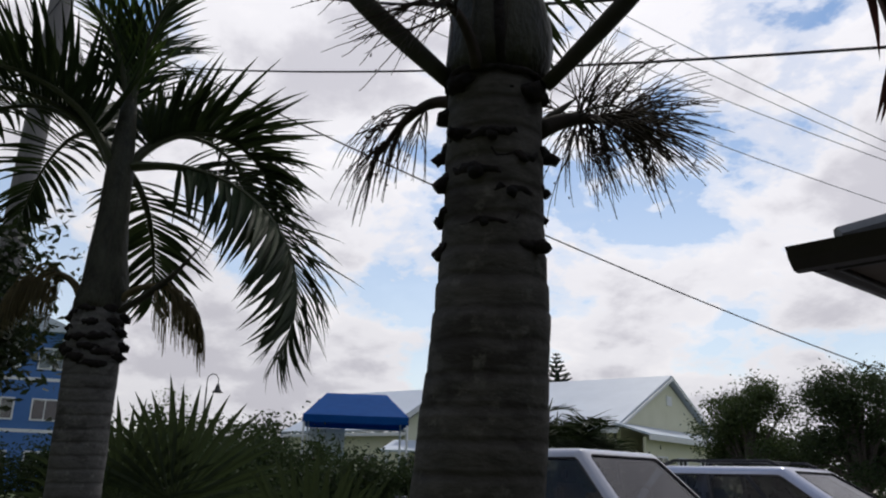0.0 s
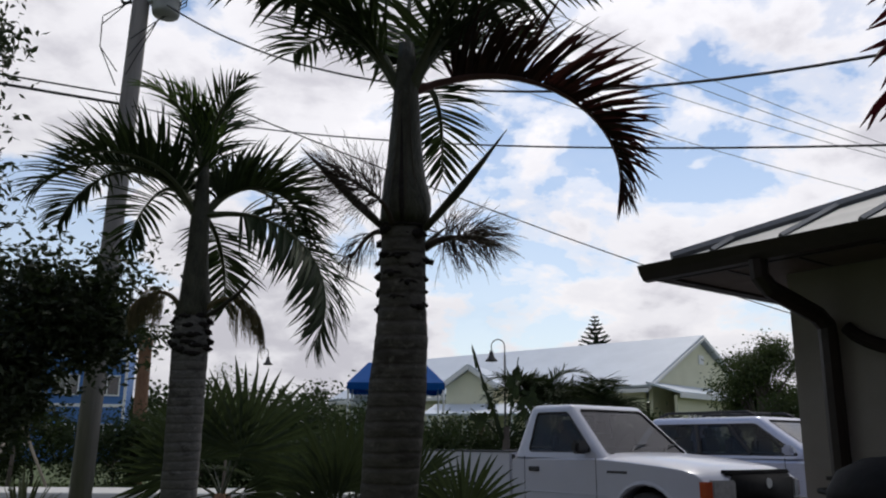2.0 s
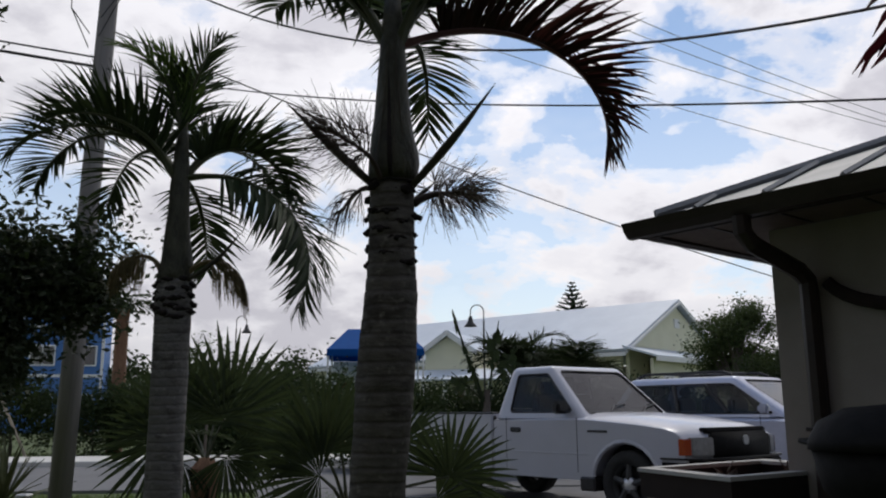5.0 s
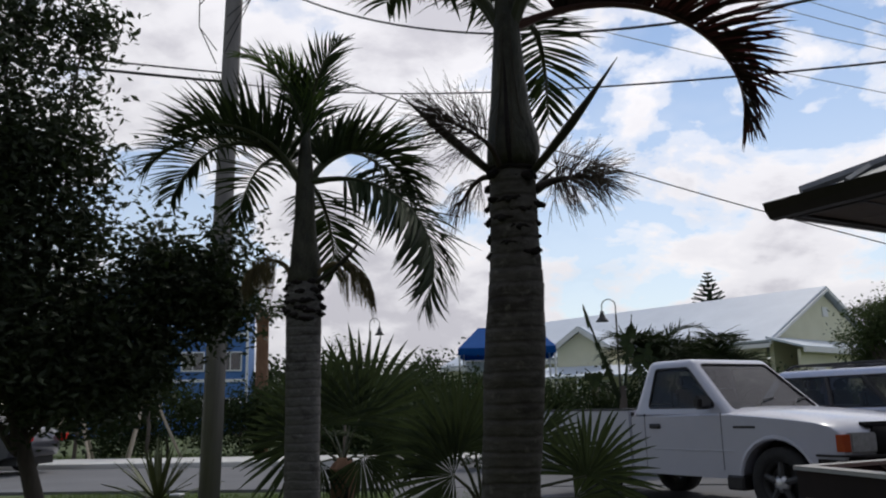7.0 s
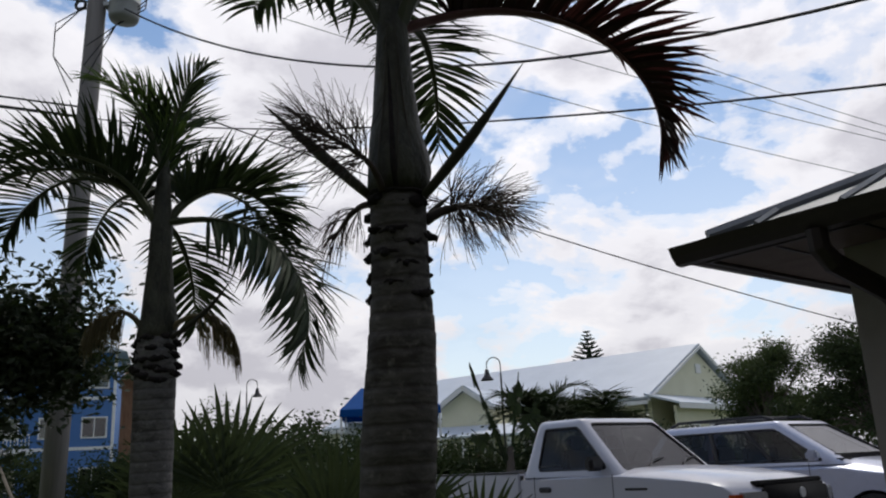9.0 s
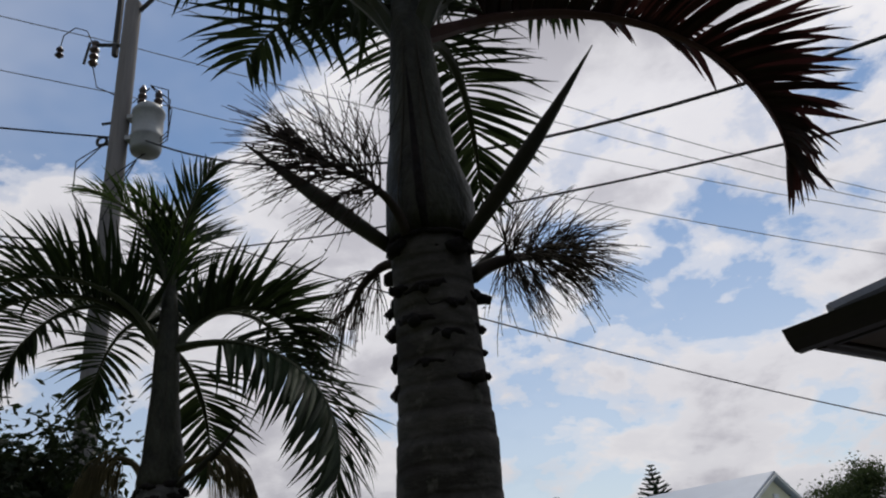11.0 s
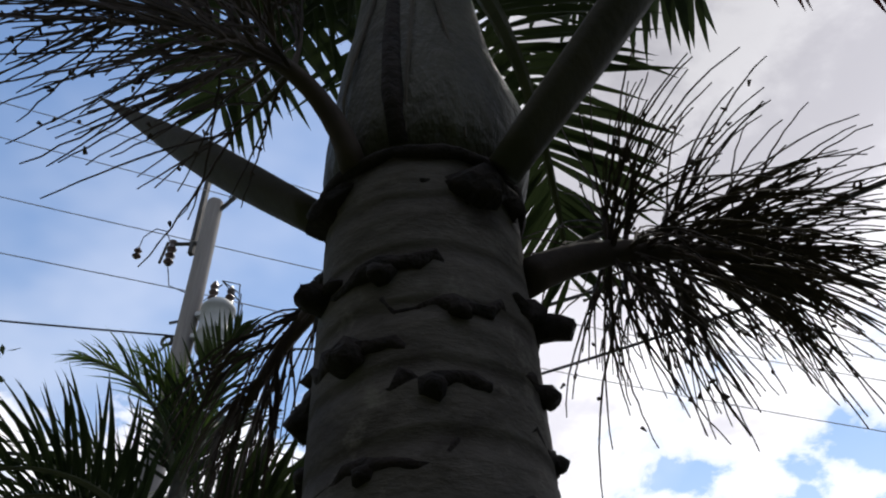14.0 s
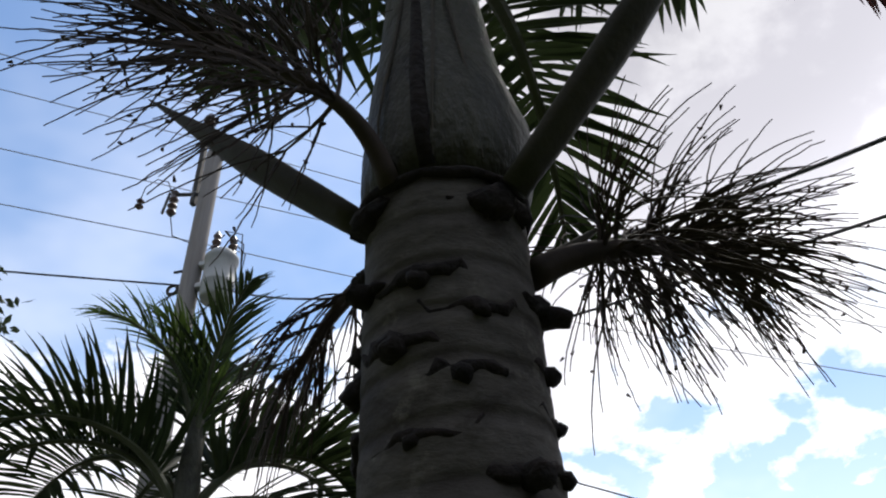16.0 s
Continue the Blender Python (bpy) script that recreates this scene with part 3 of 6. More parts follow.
def planter():
    p = thing("planter", "raised brown planter with a pale cap and red mulch", "planter", HOUSE)
    z = 0.95
    plan = [Vector(q) for q in ((-0.60, -0.40), (0.10, -0.63), (0.15, -0.01), (0.038, -0.01), (0.038, 0.62), (-0.55, 0.80))]
    mid = Vector((-0.2, -0.05))

    def course(a, b, z0, z1, inset, out=0.0):
        a0, b0 = a + (a - mid).normalized() * out, b + (b - mid).normalized() * out
        a1, b1 = a0 + (mid - a0) * inset, b0 + (mid - b0) * inset
        bm = bmesh.new()
        lo = [bm.verts.new((*q, z0)) for q in (a0, b0, b1, a1)]
        hi = [bm.verts.new((*q, z1)) for q in (a0, b0, b1, a1)]
        bm.faces.new(lo[::-1])
        bm.faces.new(hi)
        for k in range(4):
            bm.faces.new((lo[k], lo[(k + 1) % 4], hi[(k + 1) % 4], hi[k]))
        return bm

    for k in (0, 1, 4, 5):
        a, b = plan[k], plan[(k + 1) % 6]
        part("side", course(a, b, 0.80, z - 0.02, 0.16), M["stucco_dark"], p, "dark brown band")
        part("base", course(a, b, GZ - 0.05, 0.80, 0.3, -0.03), M["stucco"], p, "grey rendered base")
        part("cap", course(a, b, z - 0.02, z, 0.20, 0.015 if k in (0, 5) else 0.0), M["cap"], p, "pale painted cap")
    bm = bmesh.new()
    bmesh.ops.create_grid(bm, x_segments=18, y_segments=26, size=0.5)
    q = [mid + (plan[k] - mid) * 0.85 for k in (0, 1, 2, 5)]
    for v in bm.verts:
        u, w = v.co.x + 0.5, v.co.y + 0.5
        at = q[0].lerp(q[1], u).lerp(q[3].lerp(q[2], u), w)
        v.co = Vector((*at, z - 0.085 + 0.02 * noise.noise(Vector((u * 9, w * 12, 0)))))
    part("mulch", bm, M["mulch"], p, "red wood mulch")
    rng = random.Random(4)
    for (x, y) in ((-0.10, -0.38), (-0.33, 0.0), (-0.18, 0.40)):
        s = thing("potted_shrub", "young leafless shrub with thin brown stems in the planter", "shrub", HOUSE @ pose(x, y, z - 0.085), group="shrubs in the planter")
        for k in range(4):
            a, l = rng.uniform(0, 6.28), rng.uniform(0.07, 0.12)
            part("stem", tube([(0, 0, 0), (math.cos(a) * 0.03, math.sin(a) * 0.03, l * 0.6), (math.cos(a) * 0.07, math.sin(a) * 0.07, l)], [0.008, 0.006, 0.003], 5), M["wood_bark"], s)


def grill():
    g = thing("barbecue_grill", "black domed barbecue grill on legs by the wall", "grill", HOUSE @ pose(0.80, -0.46, GZ))
    h = -GZ + 0.12
    part("bowl", lathe([(0.06, h + 0.66), (0.22, h + 0.70), (0.31, h + 0.80), (0.345, h + 0.965)], 28), M["matte_black"], g, smooth=True)
    part("lid", lathe([(0.36, h + 0.97), (0.355, h + 1.01), (0.31, h + 1.09), (0.2, h + 1.145), (0.03, h + 1.16)], 28), M["matte_black"], g, "black enamel domed lid", smooth=True)
    part("handle", tube([(-0.33, -0.06, h + 0.985), (-0.40, -0.06, h + 1.0), (-0.40, 0.06, h + 1.0), (-0.33, 0.06, h + 0.985)], 0.014, 6), M["dark_metal"], g)
    for k in range(3):
        a = k * 2.094 + 0.4
        part("leg", tube([(0.17 * math.cos(a), 0.17 * math.sin(a), h + 0.72), (0.26 * math.cos(a), 0.26 * math.sin(a), 0.0)], 0.014, 6), M["dark_metal"], g)


near_house()
planter()
grill()


# ---- far buildings ----
def window_unit(parent, m, w, h):
    """A window with white casing, a mullion and two panes; y points out of the wall."""
    g = new("window")
    g.parent = parent
    g.matrix_local = m
    t = 0.09
    for x0, x1, z0, z1 in ((-w / 2 - t, w / 2 + t, h, h + t), (-w / 2 - t, w / 2 + t, -t, 0), (-w / 2 - t, -w / 2, 0, h), (w / 2, w / 2 + t, 0, h), (-0.03, 0.03, 0, h)):
        ob = part("frame", box(x0, x1, 0.0, 0.08, z0, z1), M["white_trim"], g)
    for x0, x1 in ((-w / 2, -0.031), (0.031, w / 2)):
        part("pane", box(x0, x1, 0.01, 0.03, 0, h), M["pane"], g)


def white_hall():
    """The long hall with a pale metal gable roof; x runs along the ridge, y towards the street."""
    h = thing("hall", "long pale-yellow hall with a white metal gable roof", "building", pose(11.28, 47.5, 0, 0, 0, 142.4))
    L, W, ze, zr = 24.0, 6.5, 4.12, 7.2
    part("wall", box(0.6, L, W - 0.8, W - 0.6, GZ, ze - 0.1), M["yellow"], h)
    part("wall", box(0.6, L, -W + 0.6, -W + 0.8, GZ, ze - 0.1), M["yellow"], h)
    bm = bmesh.new()
    for x in (0.25, 0.45):
        [bm.verts.new((x, y, z)) for y, z in ((-W + 0.8, GZ), (W - 0.8, GZ), (W - 0.8, ze + 0.1), (0, zr - 0.3), (-W + 0.8, ze + 0.1))]
    bm.verts.ensure_lookup_table()
    bm.faces.new(bm.verts[:5])
    bm.faces.new(bm.verts[5:][::-1])
    for k in range(5):
        bm.faces.new((bm.verts[k], bm.verts[5 + k], bm.verts[5 + (k + 1) % 5], bm.verts[(k + 1) % 5]))
    part("gable_wall", bm, M["yellow"], h, "pale yellow gable end")
    for s in (1, -1):
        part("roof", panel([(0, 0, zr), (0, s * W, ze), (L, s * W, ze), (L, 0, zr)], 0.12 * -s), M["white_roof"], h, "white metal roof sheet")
        bm = bmesh.new()
        for k in range(30):
            x = 0.4 + 0.8 * k
            tube([(x, s * 0.05, zr + 0.02), (x, s * W, ze + 0.03)], 0.03, 4, bm)
        part("seam_work", bm, M["white_roof"], h, kind="stuff")
        part("barge_board", panel([(-0.06, 0, zr + 0.02), (-0.06, s * (W + 0.1), ze), (-0.06, s * (W + 0.1), ze - 0.14), (-0.06, 0, zr - 0.14)], 0.05), M["white_trim"], h)
        part("fascia", box(0, L, s * W - 0.05, s * W + 0.05, ze - 0.25, ze - 0.05), M["white_trim"], h)
    # lean-to across the gable end
    part("porch_roof", panel([(0.2, -W, 4.3), (0.2, W, 4.3), (-1.6, W, 3.75), (-1.6, -W, 3.75)], 0.1), M["white_roof"], h, "white metal porch roof")
    part("porch_fascia", box(-1.7, -1.6, -W, W, 3.55, 3.8), M["white_trim"], h)
    part("porch_wall", box(-1.3, -1.15, -W, W - 0.3, GZ, 3.7), M["yellow"], h)
    for y in (-3.4, -0.6, 2.2, 4.6):
        window_unit(h, Matrix.Translation((-1.3, y, 1.7)) @ pose(0, 0, 0, 0, 0, 90), 1.0, 1.1)
    for k in range(6):
        window_unit(h, Matrix.Translation((3.0 + 3.4 * k, W - 0.6, 1.4)), 1.2, 1.3)
    part("vent", box(0.19, 0.245, -0.3, 0.3, 5.7, 6.2), M["white_trim"], h)


def gable_cottage():
    """The small house with its gable to the street."""
    c = thing("cottage", "small pale-yellow cottage with a white gable roof", "building", pose(-1.6, 42.7, 0, 0, 0, -14))
    W, D, ze, zr = 1.5, 8.0, 4.2, 5.2
    part("wall", box(-W + 0.25, W - 0.25, 0.3, D, GZ, ze), M["yellow"], c)
    bm = prism([(-W + 0.25, ze), (W - 0.25, ze), (0, zr - 0.2)], 0.3, 0.5)
    part("gable_wall", bm, M["yellow"], c)
    for s in (1, -1):
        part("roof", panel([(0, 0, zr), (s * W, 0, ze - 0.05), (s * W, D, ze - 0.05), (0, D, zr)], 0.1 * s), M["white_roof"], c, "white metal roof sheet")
        part("barge_board", panel([(0, -0.05, zr + 0.04), (s * (W + 0.08), -0.05, ze - 0.05), (s * (W + 0.08), -0.05, ze - 0.3), (0, -0.05, zr - 0.22)], 0.05), M["white_trim"], c)
    part("porch_roof", panel([(-W - 0.3, 0.28, 3.3), (W + 3.2, 0.28, 3.3), (W + 3.2, -1.8, 2.75), (-W - 0.3, -1.8, 2.75)], 0.1), M["white_roof"], c, "white metal porch roof")
    for x in (-W, 0.4, 2.6, W + 2.9):
        part("porch_post", box(x - 0.08, x + 0.08, -1.7, -1.54, GZ, 2.78), M["white_trim"], c)
    part("wing_wall", box(W - 0.24, W + 3.2, 0.35, D, GZ, 3.2), M["yellow"], c)
    for x, w in ((-0.9, 0.9), (0.9, 0.9), (3.4, 1.0)):
        window_unit(c, Matrix.Translation((x, 0.3, 1.2)) @ pose(0, 0, 0, 0, 0, 180), w, 1.3)


def blue_house():
    """The tall blue house beyond the trees."""
    b = thing("apartment_house", "three-storey blue house with white-framed windows", "building", pose(-24.4, 53.4, 0, 0, 0, 22))
    W, D, H = 11.0, 9.0, 9.6
    part("wall", box(-W, 0, 0, D, GZ, H), M["blue_wall"], b)
    part("corner_board", box(-0.14, 0.03, -0.04, 0.14, GZ, H), M["white_trim"], b)
    for z in (3.5, 6.6):
        part("band", box(-W, 0.02, -0.03, 0, z, z + 0.2), M["white_trim"], b)
    bm = prism([(-W - 0.6, H), (0.6, H), (-W / 2, H + 2.4)], -0.6, D + 0.6)
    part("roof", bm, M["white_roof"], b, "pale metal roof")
    for z in (1.2, 4.3, 7.4):
        for x in (-0.9 - 0.25, -3.6, -6.2, -8.8):
            window_unit(b, Matrix.Translation((x, 0, z)) @ pose(0, 0, 0, 0, 0, 180), 1.35, 1.15)
    for z in (3.45, 6.55):
        part("balcony", box(-6.9, -4.6, -1.2, -0.04, z - 0.15, z), M["white_trim"], b)
        for k in range(12):
            part("baluster", box(-6.88 + k * 0.2, -6.84 + k * 0.2, -1.2, -1.16, z, z + 1.0), M["white_trim"], b)
        part("rail", box(-6.9, -4.6, -1.22, -1.14, z + 1.0, z + 1.06), M["white_trim"], b)


def added_rear_wall():
    """An added, unseen wall that closes the place behind the camera and blocks skylight."""
    w = box(-12, 9, -1.6, -1.4, GZ, 5.5)
    tagged(part("wall_south", w, M["stucco_dark"], None), "added plain brown wall, unseen, blocking skylight behind the camera", "wall", kind="structure")


white_hall()
gable_cottage()
blue_house()
added_rear_wall()


def canopy():
    c = thing("canopy_tent", "blue peaked canopy on white posts with a white side sheet", "tent", pose(-3.35, 28.5, 0, 0, 0, 8))
    x, y, z0, z1 = 1.55, 1.5, 3.2, 3.98
    bm = bmesh.new()
    v = [bm.verts.new(p) for p in ((-x, -y, z0), (x, -y, z0), (x, y, z0), (-x, y, z0), (-x + 0.62, 0, z1), (x - 0.62, 0, z1))]
    for f in ((0, 1, 5, 4), (1, 2, 5), (2, 3, 4, 5), (3, 0, 4)):
        bm.faces.new([v[k] for k in f])
    bmesh.ops.subdivide_edges(bm, edges=bm.edges[:], cuts=3, use_grid_fill=True)
    for q in bm.verts:
        q.co.z += 0.03 * noise.noise(q.co * 2.2)
    part("cover", bm, M["tarp"], c, "blue fabric cover")
    for a, b in (((-x, -y), (x, -y)), ((x, -y), (x, y)), ((-x, y), (-x, -y)), ((x, y), (-x, y))):
        part("valance", panel([(a[0], a[1], z0), (b[0], b[1], z0), (b[0], b[1], z0 - 0.22), (a[0], a[1], z0 - 0.22)], 0.01), M["tarp"], c)
    for sx in (-1, 1):
        for sy in (-1, 1):
            part("post", tube([(sx * (x - 0.04), sy * (y - 0.04), GZ), (sx * (x - 0.04), sy * (y - 0.04), z0)], 0.035, 8), M["white_trim"], c)
    part("side_sheet", box(-x + 0.1, -0.3, y - 0.06, y - 0.04, 1.2, z0 - 0.23), M["white_trim"], c, "white side sheet")
    t = thing("carved_post", "red-brown carved wooden post beside the canopy", "post", pose(-4.1, 26.6, 0))
    part("shaft", lathe([(0.10, GZ), (0.10, 1.5), (0.13, 1.6), (0.16, 1.85), (0.14, 2.15), (0.07, 2.25)], 14, 0.06), M["tiki"], t, smooth=True)


def street_lamp(x, y, top, turn):
    s = thing("street_lamp", "dark gooseneck street lamp with a bell shade", "street lamp", pose(x, y, 0, 0, 0, turn), group="street lamps")
    part("base", lathe([(0.14, GZ), (0.14, GZ + 0.25), (0.09, GZ + 0.4)], 12), M["dark_metal"], s)
    part("pole", tube([(0.42, 0, GZ + 0.3), (0.42, 0, top - 0.5)], [0.036, 0.028], 10), M["dark_metal"], s)
    s_arc = [(0.42, 0, top - 0.5)] + [(0.21 + 0.21 * math.cos(a), 0, top - 0.21 + 0.21 * math.sin(a)) for a in np.linspace(0, math.pi, 9)] + [(0, 0, top - 0.36)]
    part("gooseneck", tube(s_arc, 0.017, 8), M["dark_metal"], s)
    part("shade", lathe([(0.05, top - 0.36), (0.07, top - 0.46), (0.10, top - 0.56), (0.19, top - 0.66), (0.20, top - 0.69)], 16), M["dark_metal"], s, smooth=True)
    return s


canopy()
street_lamp(-0.12, 26.9, 4.55, 0)
street_lamp(-9.2, 33.4, 5.05, 180)


# ---- power pole and lines ----
POLE = (-3.63, 8.55)
LEAN = math.tan(radians(1.25))


def power_pole():
    p = thing("utility_pole", "weathered grey wooden utility pole with a transformer", "utility pole", pose(POLE[0], POLE[1], 0, 0, 1.25, 0))
    part("shaft", lathe([(0.104, GZ - 0.1), (0.100, 2.5), (0.092, 5.0), (0.082, 7.6), (0.075, 7.62)], 18, 0.03), M["pole"], p, "weathered grey timber shaft", smooth=True)
    drum = part("transformer", lathe([(0.02, 5.74), (0.132, 5.75), (0.146, 5.79), (0.146, 5.9), (0.151, 5.905), (0.151, 5.93), (0.146, 5.935), (0.146, 6.16), (0.156, 6.17), (0.156, 6.21), (0.11, 6.27), (0.03, 6.29)], 22), M["tank"], p, "grey steel transformer can", smooth=True)
    drum.location = (0.275, 0.02, 0)
    for k, (x, y) in enumerate(((-0.05, -0.06), (0.06, 0.05))):
        b = part("bushing", lathe([(0.03, 6.26), (0.045, 6.3), (0.028, 6.33), (0.045, 6.37), (0.028, 6.4), (0.04, 6.44), (0.01, 6.5)], 12), M["porcelain"], drum)
        b.location = (x, y, 0)
    for z in (5.88, 6.12):
        part("bracket", box(0.09, 0.17, -0.06, 0.06, z, z + 0.05, 0.005), M["steel"], p)
        part("through_bolt", tube([(-0.19, 0, z + 0.02), (0.12, 0, z + 0.02)], 0.014, 6), M["dark_metal"], p)
    ring = [(-0.17 + 0.05 * math.cos(a), 0.0, 5.94 + 0.05 * math.sin(a)) for a in np.linspace(0, 2 * math.pi, 13)]
    part("cable_ring", tube(ring, 0.016, 6), M["dark_metal"], p)
    # pole-top pin and its insulator
    part("top_pin", box(-0.17, -0.12, -0.03, 0.03, 6.95, 8.05, 0.006), M["dark_metal"], p, "dark steel pole-top pin")
    part("top_insulator", lathe([(0.04, 8.05), (0.07, 8.08), (0.04, 8.12), (0.065, 8.15), (0.03, 8.22)], 12), M["porcelain"], p).location = (-0.145, 0, 0)
    part("side_arm", tube([(0.08, 0, 7.5), (0.2, 0, 7.62), (0.22, 0, 7.75)], 0.025, 6), M["dark_metal"], p)
    # fused cutout on its arm
    part("cutout_arm", tube([(-0.1, 0, 7.08), (-0.36, -0.02, 7.12)], 0.02, 6), M["dark_metal"], p)
    part("cutout", lathe([(0.03, 6.86), (0.05, 6.89), (0.03, 6.93), (0.05, 6.97), (0.03, 7.01), (0.05, 7.05), (0.03, 7.1), (0.04, 7.15)], 12), M["porcelain"], p, "brown porcelain fuse cutout").location = (-0.36, -0.02, 0)
    part("fuse_tube", tube([(-0.46, -0.02, 6.9), (-0.42, -0.02, 7.16)], 0.014, 6), M["dark_metal"], p)
    part("arrester", lathe([(0.015, 7.02), (0.045, 7.05), (0.02, 7.09), (0.04, 7.12), (0.015, 7.16)], 10), M["porcelain"], p).location = (-0.74, -0.03, 0)
    loop = [(-0.74, -0.03, 7.16), (-0.72, -0.03, 7.3), (-0.6, -0.03, 7.38), (-0.47, -0.02, 7.32), (-0.4, -0.02, 7.16)]
    part("jumper", tube(loop, 0.006, 5), M["cable"], p)
    part("jumper", tube([(-0.36, -0.02, 6.86), (-0.3, 0.0, 6.6), (0.05, 0.1, 6.42), (0.26, 0.02, 6.5)], 0.006, 5), M["cable"], p)
    for k in range(3):
        part("jumper", tube([(0.30, -0.05, 6.48), (0.52, -0.1 + 0.05 * k, 6.35 - 0.08 * k), (0.5, 0.0, 5.95 - 0.05 * k), (0.2, 0.02, 5.7), (0.0, -0.14, 5.4 - 0.2 * k)], 0.006, 5), M["cable"], p)
    for k in range(2):
        part("jumper", tube([(-0.15, 0, 5.9), (-0.38, -0.05, 5.72 - 0.1 * k), (-0.35, -0.08, 5.35), (-0.12, -0.1, 5.05 - 0.15 * k)], 0.006, 5), M["cable"], p)
    d = thing("pedestal_post", "short grey cable post standing by the pole", "post", pose(POLE[0] - 0.27, POLE[1] - 0.1, GZ - 0.03))
    part("shaft", box(-0.05, 0.05, -0.05, 0.05, 0, 0.44, 0.008), M["steel"], d)
    part("cap", box(-0.058, 0.058, -0.058, 0.058, 0.44, 0.475, 0.012), M["steel"], d)


def line(name, label, a, b, sag, r, mat, n=40):
    a, b = Vector(a), Vector(b)
    pts = [a.lerp(b, t) - Vector((0, 0, 4 * sag * t * (1 - t))) for t in (k / n for k in range(n + 1))]
    o = part(name, tube(pts, r, 5), mat, None)
    tagged(o, label, "cable", group="overhead lines")


power_pole()
X, Y = POLE
for z, zr, r, sag in ((8.2, 7.8, 0.005, 3.3), (7.75, 7.4, 0.005, 2.9), (7.05, 6.9, 0.005, 2.2), (6.45, 6.4, 0.005, 2.2)):
    line("power_line", "thin bare overhead power line", (X + LEAN * z, Y, z), (30, 22, zr), sag, r, M["wire"])
    line("power_line", "thin bare overhead power line", (X + LEAN * z, Y, z), (-34, -20, z + 0.2), 0.9, r, M["wire"])
line("overhead_cable", "twisted black service cable from the transformer", (X + 0.33, Y, 5.92), (4.7, 2.62, 3.25), 1.16, 0.0085, M["cable"])
line("overhead_cable", "thin black service cable to the house", (X + LEAN * 4.72, Y, 4.72), (4.7, 2.1, 1.94), 0.36, 0.0055, M["cable"])
line("overhead_cable", "thin black service cable over the drive", (X + LEAN * 5.15, Y, 5.15), (7.5, 14.4, 2.6), 0.22, 0.008, M["cable"])
line("overhead_cable", "bundled black telephone cable along the street", (X + LEAN * 4.72, Y, 4.72), (-24, -3.5, 4.85), 0.05, 0.016, M["cable"])
line("overhead_cable", "bundled black telephone cable along the street", (X + LEAN * 4.82, Y, 4.82), (-24, -3.5, 5.0), 0.08, 0.010, M["cable"])
line("overhead_cable", "thin black service cable along the street", (X + LEAN * 5.95, Y, 5.95), (-24, -6, 6.1), 0.7, 0.009, M["cable"])


# ---- feather palms ----
def leaflet_mesh(name, droop, width, mat, n=5):
    """One pleated leaflet, 1 long along x, that bends down towards its tip."""
    verts, faces = [], []
    for i in range(n + 1):
        t = i / n
        w = width * (0.35 + 1.1 * t) if t < 0.3 else width * 0.68 * (1 - ((t - 0.3) / 0.7) ** 1.6) + 0.0012
        z = -droop * t * t
        x = t * (1 - 0.25 * droop * t)
        verts += [(x, -w / 2, z + 0.25 * w), (x, 0, z), (x, w / 2, z + 0.25 * w)]
    for i in range(n):
        a = 3 * i
        faces += [(a, a + 1, a + 4, a + 3), (a + 1, a + 2, a + 5, a + 4)]
    me = bpy.data.meshes.new(name)
    me.from_pydata(verts, [], faces)
    me.materials.append(mat)
    me.shade_smooth()
    return me


LEAFLETS = {}
for key in ("leaflet", "leaflet_red", "leaflet_young"):
    LEAFLETS[key] = [leaflet_mesh("leaflet", d, w, M[key]) for d, w in ((0.06, 0.118), (0.18, 0.126), (0.34, 0.12), (0.5, 0.104))]


def spine(base, az, e0, e1, length, n=22, bend=1.0, swing=0.0):
    """Points of an arching frond: elevation goes from e0 to e1 degrees, the bearing may swing."""
    p, out = Vector(base), []
    for i in range(n + 1):
        t = i / n
        out.append(p.copy())
        e, a = radians(e0 + (e1 - e0) * t ** bend), radians(az + swing * t)
        p += Vector((math.cos(e) * math.cos(a), math.cos(e) * math.sin(a), math.sin(e))) * (length / n)
    return out


